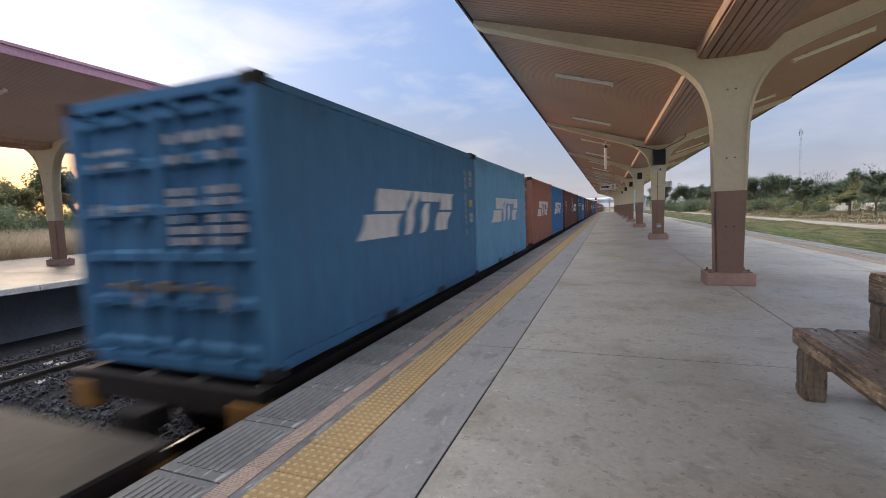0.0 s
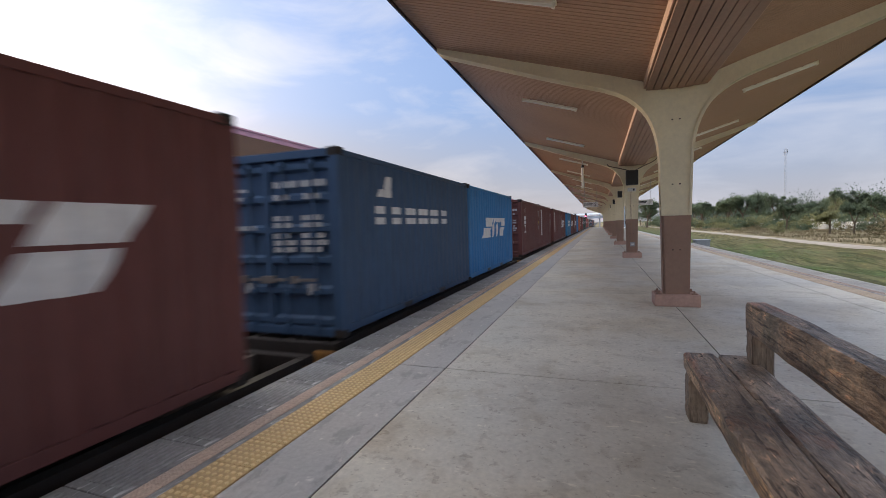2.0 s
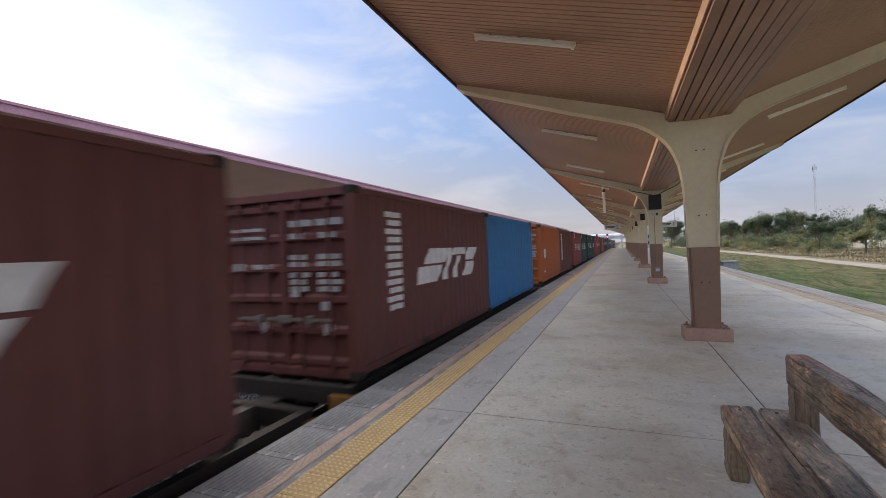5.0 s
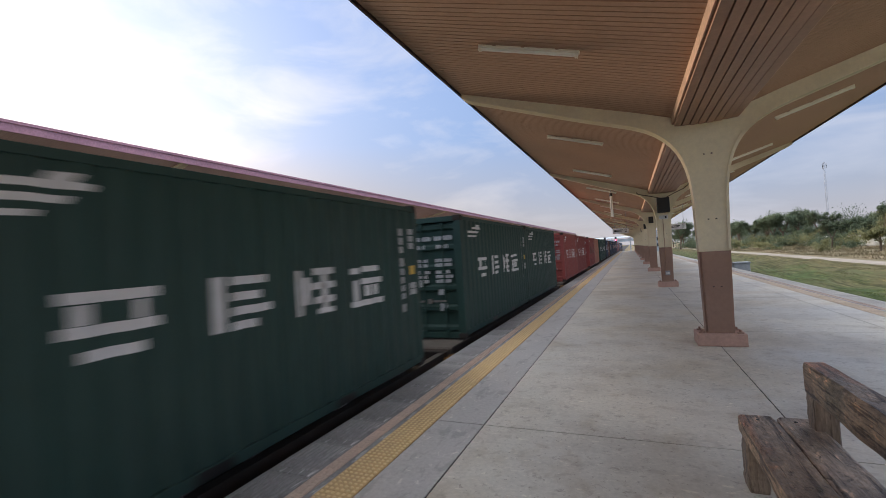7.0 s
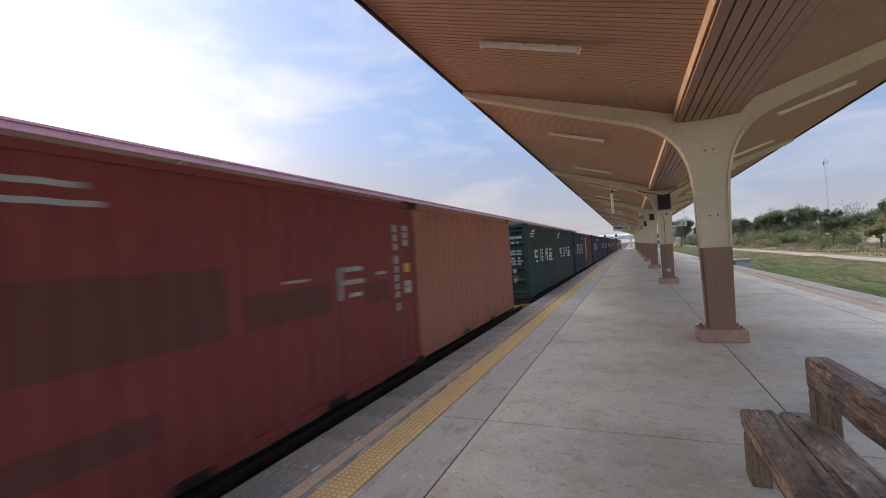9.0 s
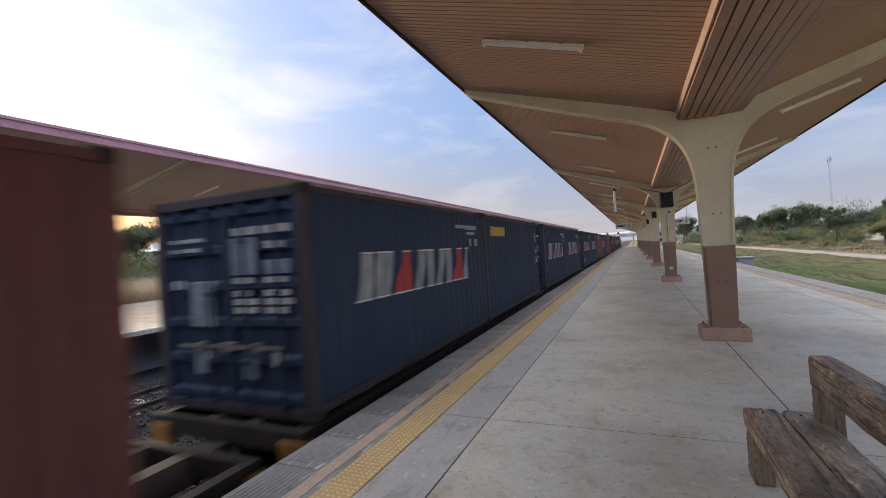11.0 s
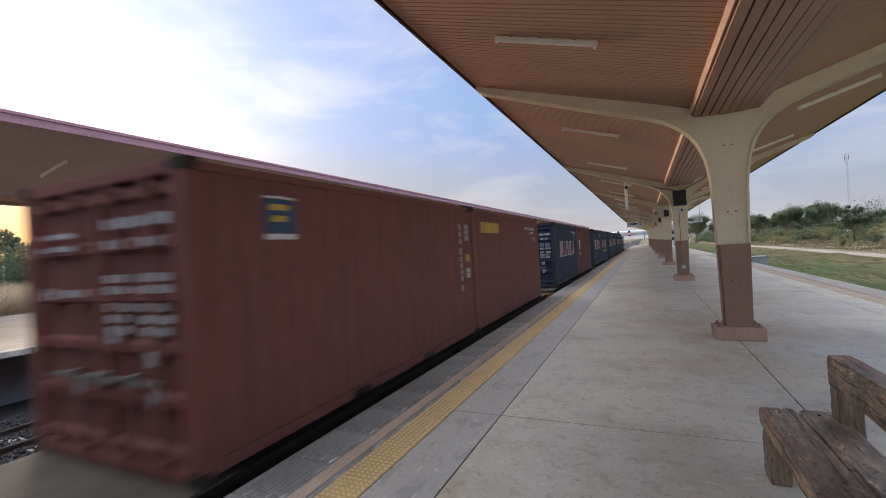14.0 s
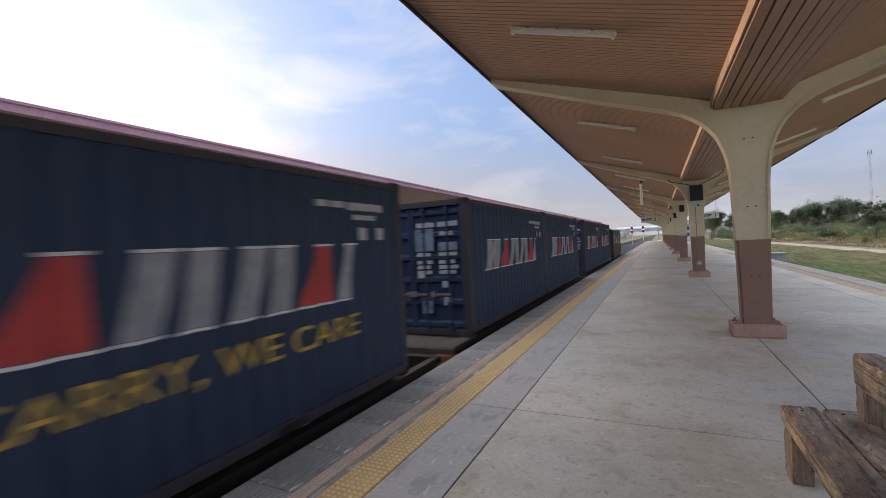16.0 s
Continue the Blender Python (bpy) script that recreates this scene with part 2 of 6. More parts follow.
M["cream"] = surf("cream_wall_paint", (0.82, 0.73, 0.51), (0.74, 0.65, 0.45), big=1.2, small=14, rough=0.6, bump=0.05, grit=0.07)
M["brown_paint"] = surf("brown_column_paint", (0.345, 0.212, 0.148), (0.30, 0.184, 0.13), big=1.3, small=14, rough=0.55, bump=0.05, grit=0.08)
M["plinth"] = surf("salmon_plinth_paint", (0.56, 0.355, 0.275), (0.47, 0.30, 0.235), big=2.5, small=20, rough=0.7, bump=0.1, grit=0.12)
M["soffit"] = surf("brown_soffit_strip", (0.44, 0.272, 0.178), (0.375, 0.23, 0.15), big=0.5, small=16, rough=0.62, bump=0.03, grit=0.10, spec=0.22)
# greyer brown on the far side, painted paler for light off its floor
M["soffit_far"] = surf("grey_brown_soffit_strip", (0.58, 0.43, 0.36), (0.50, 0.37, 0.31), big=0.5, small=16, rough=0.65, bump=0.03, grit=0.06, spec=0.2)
M["valley"] = surf("dark_brown_strip", (0.40, 0.225, 0.142), (0.28, 0.155, 0.098), big=0.5, small=16, rough=0.5, bump=0.03, grit=0.14)
M["trim"] = surf("pale_orange_trim", (0.60, 0.38, 0.25), rough=0.6, big=2)
M["fascia"] = surf("dark_roof_edge", (0.12, 0.07, 0.055), rough=0.5)
M["fascia_pink"] = surf("maroon_roof_sheet", (0.46, 0.24, 0.30), (0.38, 0.19, 0.24), rough=0.45, metal=0.0, big=1)
M["lampbody"] = surf("aged_cream_enamel", (0.88, 0.82, 0.68), (0.82, 0.75, 0.61), rough=0.4, big=2, grit=0.08, bump=0.02)
M["tube"] = surf("unlit_fluorescent_tube", (0.95, 0.92, 0.82), (0.92, 0.89, 0.79), rough=0.2, big=4, grit=0.03, bump=0)
M["white"] = surf("white_marking_paint", (0.72, 0.73, 0.74), (0.60, 0.61, 0.63), big=1.5, small=12, rough=0.6, grit=0.12, bump=0.03)
M["greywhite"] = surf("dull_white_marking", (0.45, 0.46, 0.47), (0.33, 0.345, 0.365), big=2, small=12, rough=0.6, grit=0.15, bump=0.03)
M["grey_mark"] = surf("dull_grey_marking", (0.36, 0.38, 0.40), (0.22, 0.245, 0.28), big=2, small=12, rough=0.6, grit=0.2, bump=0.03)
M["red_mark"] = surf("red_marking_paint", (0.48, 0.05, 0.05), rough=0.6, big=2)
M["gold_mark"] = surf("golden_yellow_marking", (0.62, 0.42, 0.08), rough=0.6, big=2)
M["sheet"] = surf("worn_blue_grey_panel", (0.20, 0.25, 0.32), (0.10, 0.13, 0.18), big=3, small=14, rough=0.6, grit=0.25, bump=0.03)
M["black"] = surf("black_plastic", (0.012, 0.012, 0.013), rough=0.45)
M["rod"] = surf("worn_grey_rod_steel", (0.20, 0.185, 0.18), (0.13, 0.12, 0.115), rough=0.6, big=5)
M["steel"] = surf("galvanised_steel", (0.42, 0.43, 0.44), rough=0.45, metal=0.7)
M["rust_steel"] = surf("rusty_wagon_steel", (0.034, 0.027, 0.024), (0.016, 0.014, 0.013), big=1.8, small=14, rough=0.85, bump=0.15, grit=0.3)
M["deck"] = surf("dusty_wagon_deck", (0.10, 0.085, 0.07), (0.05, 0.043, 0.038), big=1.4, small=10, rough=0.85, bump=0.1, grit=0.2)
M["headstock"] = surf("faded_orange_headstock", (0.40, 0.20, 0.04), (0.22, 0.11, 0.04), big=2.5, small=14, rough=0.8, grit=0.3)
M["rail"] = surf("rusty_rail", (0.052, 0.040, 0.035), rough=0.7, big=3)
M["railtop"] = surf("polished_rail_head", (0.62, 0.60, 0.58), rough=0.25, metal=1.0, big=5, bump=0.02)
M["sleeper"] = surf("pale_concrete_sleeper", (0.36, 0.34, 0.32), rough=0.85, big=3, jitter=0.1)
# near black: shade under the wagons is put into the bed's colour
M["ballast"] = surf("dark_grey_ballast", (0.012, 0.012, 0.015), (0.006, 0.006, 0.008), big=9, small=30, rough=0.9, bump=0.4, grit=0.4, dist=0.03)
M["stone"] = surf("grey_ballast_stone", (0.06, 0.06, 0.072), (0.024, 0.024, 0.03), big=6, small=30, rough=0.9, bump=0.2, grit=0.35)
M["wall"] = surf("grey_platform_wall", (0.30, 0.31, 0.33), (0.22, 0.23, 0.25), big=0.9, small=12, rough=0.85, bump=0.1, grit=0.15)
M["edge_white"] = surf("chipped_white_edge", (0.62, 0.61, 0.58), (0.35, 0.34, 0.33), big=3, small=20, rough=0.8, grit=0.25)
M["grass"] = surf("short_green_grass", (0.066, 0.092, 0.034), (0.105, 0.100, 0.050), big=0.5, small=6, stretch=(1.3, 0.4, 1), rough=0.95, bump=0.5, grit=0.4, dist=0.05, spec=0.1)


def grass_on_bank(m, x_edge, tone):
    """The sward thins to dry brown where the bank rises, along a ragged border."""
    n, l = m.node_tree.nodes, m.node_tree.links
    b = n["Principled BSDF"]
    src = b.inputs["Base Color"].links[0].from_socket
    tc, sp, mp, ns = n.new("ShaderNodeTexCoord"), n.new("ShaderNodeSeparateXYZ"), n.new("ShaderNodeMapping"), n.new("ShaderNodeTexNoise")
    mp.inputs["Scale"].default_value = (0.9, 0.28, 1)
    ns.inputs["Scale"].default_value, ns.inputs["Detail"].default_value, ns.inputs["Roughness"].default_value = 1.3, 9, 0.68
    l.new(tc.outputs["Object"], sp.inputs["Vector"])
    l.new(tc.outputs["Object"], mp.inputs["Vector"])
    l.new(mp.outputs["Vector"], ns.inputs["Vector"])
    ma = n.new("ShaderNodeMath")
    ma.operation, ma.inputs[1].default_value = "MULTIPLY_ADD", 9.0
    l.new(ns.outputs["Fac"], ma.inputs[0])
    l.new(sp.outputs["X"], ma.inputs[2])
    mr = n.new("ShaderNodeMapRange")
    mr.inputs["From Min"].default_value, mr.inputs["From Max"].default_value = x_edge + 3.6, x_edge + 6.2
    l.new(ma.outputs[0], mr.inputs["Value"])
    mx = n.new("ShaderNodeMix")
    mx.data_type, mx.blend_type = "RGBA", "MIX"
    mx.inputs["B"].default_value = (*tone, 1)
    l.new(mr.outputs["Result"], mx.inputs["Factor"])
    l.new(src, mx.inputs["A"])
    l.new(mx.outputs["Result"], b.inputs["Base Color"])


M["earth"] = surf("dry_earth_and_straw", (0.27, 0.21, 0.135), (0.155, 0.135, 0.075), big=0.15, small=4, rough=0.95, bump=0.4, grit=0.35, dist=0.06, spec=0.1)
M["dirt_road"] = surf("pale_dirt_road", (0.34, 0.30, 0.25), (0.27, 0.235, 0.195), big=0.5, small=8, rough=0.95, bump=0.1, grit=0.12, spec=0.1)
M["straw"] = surf("dry_straw_grass", (0.58, 0.47, 0.35), (0.34, 0.29, 0.19), big=0.35, small=6, rough=0.95, bump=0, grit=0.3, spec=0.1)
M["bank_straw"] = surf("rough_bank_grass", (0.24, 0.19, 0.115), (0.16, 0.14, 0.08), big=0.35, small=6, rough=0.95, bump=0, grit=0.3, spec=0.1)
M["blade"] = surf("green_grass_blades", (0.10, 0.135, 0.05), (0.165, 0.15, 0.075), big=0.3, small=6, rough=0.9, bump=0, grit=0.3, spec=0.1)
# leaf tones are lightened: the haze of distance is mixed into these colours
M["leaf_a"] = surf("dusty_green_foliage", (0.15, 0.185, 0.115), (0.105, 0.135, 0.09), big=0.35, small=3, rough=0.85, bump=0, grit=0.4, spec=0.15, jitter=0.15)
M["leaf_b"] = surf("olive_foliage", (0.27, 0.265, 0.13), (0.185, 0.19, 0.10), big=0.35, small=3, rough=0.85, bump=0, grit=0.4, spec=0.15, jitter=0.15)
M["leaf_far"] = surf("grey_green_far_foliage", (0.15, 0.185, 0.15), (0.115, 0.145, 0.125), big=0.1, small=1.2, rough=0.95, bump=0, grit=0.35, spec=0.1)
def lets_light_through(m, share):
    """Leaves pass on part of the light that falls on their other side."""
    n, l = m.node_tree.nodes, m.node_tree.links
    b = n["Principled BSDF"]
    tr, mx, out = n.new("ShaderNodeBsdfTranslucent"), n.new("ShaderNodeMixShader"), n["Material Output"]
    l.new(b.inputs["Base Color"].links[0].from_socket, tr.inputs["Color"])
    mx.inputs["Fac"].default_value = share
    l.new(b.outputs["BSDF"], mx.inputs[1])
    l.new(tr.outputs["BSDF"], mx.inputs[2])
    l.new(mx.outputs["Shader"], out.inputs["Surface"])


for key in ("leaf_a", "leaf_b", "leaf_far", "straw", "blade"):
    lets_light_through(M[key], 0.55)
grass_on_bank(M["grass"], 16.0, (0.12, 0.105, 0.052))
grass_on_bank(M["blade"], 16.0, (0.155, 0.135, 0.068))
stained(M["grass"], 0.48, 0.60, 1.4, (2.2, 0.22, 1), (0.50, 0.52, 0.46), 0.8)
stained(M["grass"], 0.54, 0.64, 2.4, (2.0, 0.3, 1), (1.5, 1.35, 1.25), 0.6)
stained(M["earth"], 0.50, 0.62, 0.9, (1.2, 0.5, 1), (0.55, 0.58, 0.50), 0.8)
M["bark"] = surf("grey_brown_bark", (0.16, 0.12, 0.085), rough=0.95, big=2, stretch=(1, 1, 0.3), bump=0.4)
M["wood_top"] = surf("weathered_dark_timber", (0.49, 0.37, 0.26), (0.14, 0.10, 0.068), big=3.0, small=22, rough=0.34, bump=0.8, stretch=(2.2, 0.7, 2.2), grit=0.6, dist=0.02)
M["wood_red"] = surf("worn_reddish_timber", (0.62, 0.42, 0.24), (0.20, 0.125, 0.075), big=3.2, small=22, rough=0.45, bump=0.8, stretch=(2.2, 0.7, 2.2), grit=0.6, dist=0.02)
M["wood_post"] = surf("dark_upright_timber", (0.36, 0.26, 0.17), (0.12, 0.085, 0.06), big=3.0, small=22, rough=0.5, bump=0.6, stretch=(2.2, 2.2, 0.5), grit=0.4, dist=0.012)
stained(M["wood_post"], 0.54, 0.62, 2.2, (14, 14, 0.8), (0.4, 0.38, 0.36), 0.6)
M["mast"] = surf("dull_grey_mast_steel", (0.46, 0.49, 0.54), rough=0.8, big=1)
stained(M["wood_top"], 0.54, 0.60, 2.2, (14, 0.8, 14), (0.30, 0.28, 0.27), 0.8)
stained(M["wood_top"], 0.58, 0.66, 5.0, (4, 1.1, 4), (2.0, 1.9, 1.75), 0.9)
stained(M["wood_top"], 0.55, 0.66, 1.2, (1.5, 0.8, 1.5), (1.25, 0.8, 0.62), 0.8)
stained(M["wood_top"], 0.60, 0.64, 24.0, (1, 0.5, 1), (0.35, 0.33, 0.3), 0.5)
stained(M["wood_red"], 0.60, 0.64, 24.0, (1, 0.5, 1), (0.4, 0.36, 0.33), 0.5)
stained(M["wood_red"], 0.54, 0.60, 2.2, (14, 0.8, 14), (0.30, 0.26, 0.24), 0.8)
stained(M["wood_red"], 0.58, 0.66, 5.0, (4, 1.1, 4), (2.2, 2.0, 1.8), 0.9)
stained(M["wood_red"], 0.50, 0.62, 1.4, (1.5, 0.8, 1.5), (0.55, 0.62, 0.68), 0.8)
M["pale_wall"] = surf("pale_rendered_wall", (0.56, 0.55, 0.53), (0.42, 0.41, 0.40), big=0.5, small=8, rough=0.9, grit=0.2)
M["building"] = surf("pale_blue_grey_wall", (0.52, 0.57, 0.63), rough=0.8, big=0.4)
M["building_roof"] = surf("grey_blue_roof_sheet", (0.55, 0.62, 0.70), rough=0.6, big=0.4)
M["glass_dark"] = surf("dark_window_glass", (0.04, 0.05, 0.06), rough=0.1)
M["signal_red"] = glowing("lit_red_signal", (1.0, 0.05, 0.08), 12.0)
M["sign_face"] = surf("pale_sign_face", (0.86, 0.86, 0.84), rough=0.4, big=4)

PAINTS = {
    "deep_blue": paint("deep_blue_paint", (0.068, 0.215, 0.40)),
    "sky_blue": paint("faded_light_blue_paint", (0.165, 0.41, 0.65)),
    "blue": paint("bright_blue_paint", (0.032, 0.20, 0.48)),
    "navy": paint("navy_blue_paint", (0.017, 0.038, 0.084), 0.22),
    "slate": paint("slate_blue_paint", (0.042, 0.090, 0.175), 0.3),
    "ocean": paint("mid_navy_blue_paint", (0.018, 0.075, 0.185), 0.25),
    "worn_frame": paint("rust_worn_frame_paint", (0.045, 0.040, 0.052), 0.8),
    "van": paint("dark_van_brown_paint", (0.055, 0.036, 0.030), 0.4),
    "brown": paint("red_brown_paint", (0.142, 0.048, 0.043), 0.2),
    "mid_blue": paint("worn_mid_blue_paint", (0.043, 0.20, 0.39), 0.6),
    "rust": paint("rusty_orange_brown_paint", (0.40, 0.17, 0.115), 0.3),
    "oxide": paint("red_oxide_brown_paint", (0.21, 0.070, 0.060), 0.2),
    "orange": paint("orange_paint", (0.46, 0.125, 0.035), 0.25),
    "maroon": paint("maroon_red_paint", (0.24, 0.050, 0.046), 0.25),
    "red": paint("faded_red_paint", (0.315, 0.072, 0.064), 0.3),
    "green": paint("dark_green_paint", (0.020, 0.058, 0.050), 0.2),
}


# ---------------------------------------------------------------- mesh helpers
def box(bm, x0, x1, y0, y1, z0, z1, bev=0.0):
    r = bmesh.ops.create_cube(bm, size=1, matrix=Matrix.Translation(((x0 + x1) / 2, (y0 + y1) / 2, (z0 + z1) / 2)) @ Matrix.Diagonal((x1 - x0, y1 - y0, z1 - z0, 1)))
    if bev:
        es = list({e for v in r["verts"] for e in v.link_edges})
        bmesh.ops.bevel(bm, geom=es, offset=bev, segments=2, affect="EDGES", profile=0.6)
    return bm


def cyl(bm, p, q, r0, r1=None, seg=10):
    p, q = Vector(p), Vector(q)
    m = Matrix.Translation((p + q) / 2) @ (q - p).to_track_quat("Z", "Y").to_matrix().to_4x4()
    bmesh.ops.create_cone(bm, cap_ends=True, segments=seg, radius1=r0, radius2=r0 if r1 is None else r1, depth=(q - p).length, matrix=m)
    return bm


def prism(bm, outline, axis, a, b):
    """Extrudes a closed outline of pairs along an axis from a to b."""
    def at(p, d):
        return {"y": (p[0], d, p[1]), "x": (d, p[0], p[1]), "z": (p[0], p[1], d)}[axis]
    va = [bm.verts.new(at(p, a)) for p in outline]
    vb = [bm.verts.new(at(p, b)) for p in outline]
    n = len(outline)
    bm.faces.new(va)
    bm.faces.new(vb[::-1])
    for i in range(n):
        bm.faces.new((va[i], vb[i], vb[(i + 1) % n], va[(i + 1) % n]))
    bmesh.ops.recalc_face_normals(bm, faces=bm.faces[:])
    return bm


def mesh_of(name, bm, material):
    me = bpy.data.meshes.new(name)
    bm.to_mesh(me)
    bm.free()
    for mm in (material if isinstance(material, (list, tuple)) else [material]):
        me.materials.append(mm)
    return me


def part(name, bm, material, parent, label=""):
    ob = new(name, mesh_of(name, bm, material) if isinstance(bm, bmesh.types.BMesh) else bm)
    ob.parent = parent
    if label:
        ob["label"] = label
    return ob


def thing(name, label, category, group="", kind="", at=None):
    ob = new(name)
    ob.empty_display_size = 0.2
    if at:
        ob.matrix_world = at
    return tagged(ob, label, category, group, kind)


def solid(name, bm, material, label="", category="", group="", kind=""):
    return tagged(new(name, mesh_of(name, bm, material)), label, category, group, kind)


def B():
    return bmesh.new()


def raw(name, verts, faces, material):
    me = bpy.data.meshes.new(name)
    me.from_pydata(verts, [], faces)
    me.materials.append(material)
    return me


# ---------------------------------------------------------------- ground, tracks, platforms
PW = 8.36              # width of the near platform
NEAR, FAR = -14.0, 128.0
BAY = 10.6
COL_Y = [8.58 + BAY * k for k in range(-2, 12)]


def ground_z(x, y):
    """Height of the land: track bed, the grass beside the platform, the bank that carries the dirt road."""
    if x < -22.5:
        return -0.15 + 0.05 * math.sin(x * 0.3) + 0.05 * math.sin(y * 0.23)
    if x < -9.6:
        return -1.3
    if x < 9.0:
        return -1.28
    t = min(max((x - 14.0) / 4.0, 0), 1)
    t = t * t * (3 - 2 * t)
    base = -1.32 + 0.52 * t + (0.07 * math.sin(x * 3.3 + y * 0.22 + 0.8 * math.sin(y * 0.17)) if 10.0 < x < 18.0 else 0)
    return base + (0.12 * math.sin(x * 0.9 + y * 0.35) + 0.07 * math.sin(y * 0.8 - x)) * (1 if not 18.2 < x < 22 else 0.1)


def build_ground():
    xs = [-3000, -900, -300, -120, -60, -40, -30, -23, -22.4, -11.4, -9.4, -6, -3, 0, 4, 8.2, 9.1] + [9.5 + 0.375 * i for i in range(44)] + [27, 32, 40, 60, 100, 200, 500, 1200, 3000]
    ys = [-3000, -600, -100, -40, -20] + [-10 + 2.0 * i for i in range(60)] + [115, 130, 150, 180, 230, 300, 500, 900, 1600, 3200]
    verts = [(x, y, ground_z(x, y)) for y in ys for x in xs]
    n = len(xs)
    faces = [(j * n + i, j * n + i + 1, (j + 1) * n + i + 1, (j + 1) * n + i) for j in range(len(ys) - 1) for i in range(n - 1)]
    me = raw("ground", verts, faces, M["grass"])
    me.materials.append(M["earth"])
    me.materials.append(M["ballast"])
    for p in me.polygons:
        c = p.center
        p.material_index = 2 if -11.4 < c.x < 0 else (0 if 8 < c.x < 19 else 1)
        p.use_smooth = True
    tagged(new("ground", me), "dry grassland with mown green strips", "ground", kind="structure")


build_ground()


def build_road():
    bm = B()
    ys = [-60 + 8 * i for i in range(45)]
    rows = [[bm.verts.new((19.0 + 0.18 * math.sin(y * 0.11) + dx, y, ground_z(19.5 + dx, y) + 0.06)) for dx in (-0.1, 0.2, 0.8, 1.4, 1.7)] for y in ys]
    for a, b in zip(rows, rows[1:]):
        for i in range(4):
            bm.faces.new((a[i], a[i + 1], b[i + 1], b[i]))
    for a in rows:
        a[0].co.z -= 0.1
        a[4].co.z -= 0.1
    solid("road", bm, M["dirt_road"], "pale narrow dirt road on a low grassy bank", "road", kind="structure")


build_road()

RAIL_Z = -1.05


def build_track(cx, label, y0=-30, y1=260):
    tr = thing("railway_track", label, "railway track", "railway tracks", "structure")
    bm = B()
    prism(bm, [(cx - 1.9, -1.30), (cx - 1.25, -1.20), (cx + 1.25, -1.20), (cx + 1.9, -1.30)], "y", y0, y1)
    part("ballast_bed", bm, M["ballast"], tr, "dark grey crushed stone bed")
    for s in (-0.53, 0.53):
        bm = B()
        w = [(-0.06, -0.14), (0.06, -0.14), (0.06, -0.125), (0.01, -0.11), (0.01, -0.04), (0.035, -0.03), (0.035, -0.004), (-0.035, -0.004), (-0.035, -0.03), (-0.01, -0.04), (-0.01, -0.11), (-0.06, -0.125)]
        prism(bm, [(cx + s + a, RAIL_Z + b) for a, b in w], "y", y0, y1)
        r = part("rail", bm, M["rail"], tr)
        bm = B()
        prism(bm, [(cx + s - 0.026, RAIL_Z - 0.003), (cx + s + 0.026, RAIL_Z - 0.003), (cx + s + 0.022, RAIL_Z + 0.002), (cx + s - 0.022, RAIL_Z + 0.002)], "y", y0, y1)
        part("rail_head", bm, M["railtop"] if cx > -3 else M["rail"], r, "worn rail head")
    bm = B()
    prism(bm, [(-0.95, -0.13), (0.95, -0.13), (0.95, -0.03), (0.6, 0.0), (-0.6, 0.0), (-0.95, -0.03)], "y", -0.12, 0.12)
    me = mesh_of("sleeper", bm, M["sleeper"])
    for i in range(90):
        o = new("sleeper", me)
        o.parent = tr
        o.location = (cx, -8 + 0.62 * i, RAIL_Z - 0.137)
    return tr


TRACK_X = -1.58
build_track(TRACK_X, "metre gauge track with concrete sleepers in dark ballast")
build_track(-7.25, "second metre gauge track beside the far platform wall")


def build_stones():
    """Loose ballast stones beside and between the tracks."""
    rng = random.Random(5)
    verts, faces = [], []
    shape = [(0.9, 0, 0.1), (0.2, 0.9, 0), (-0.8, 0.4, 0.1), (-0.5, -0.8, 0), (0.5, -0.7, -0.1), (0.1, 0.0, 0.8), (0, 0, -0.7)]
    tri = [(0, 1, 5), (1, 2, 5), (2, 3, 5), (3, 4, 5), (4, 0, 5), (1, 0, 6), (2, 1, 6), (3, 2, 6), (4, 3, 6), (0, 4, 6)]
    for i in range(25000):
        x = rng.uniform(-9.3, -0.6)
        y = 0.6 + 15.0 * rng.random() ** 1.5
        on = abs(x - TRACK_X) < 1.5 or abs(x + 7.25) < 1.5
        z = (-1.19 if on else -1.27) + rng.uniform(0, 0.025)
        s = rng.uniform(0.022, 0.05)
        e = Euler((rng.random() * 6, rng.random() * 6, rng.random() * 6)).to_matrix()
        k = len(verts)
        for v in shape:
            w = e @ (Vector(v) * s * rng.uniform(0.8, 1.2))
            verts.append((x + w.x, y + w.y, z + w.z + 0.01))
        faces += [tuple(k + j for j in t) for t in tri]
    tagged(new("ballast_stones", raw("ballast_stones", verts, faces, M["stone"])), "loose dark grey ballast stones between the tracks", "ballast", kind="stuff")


build_stones()


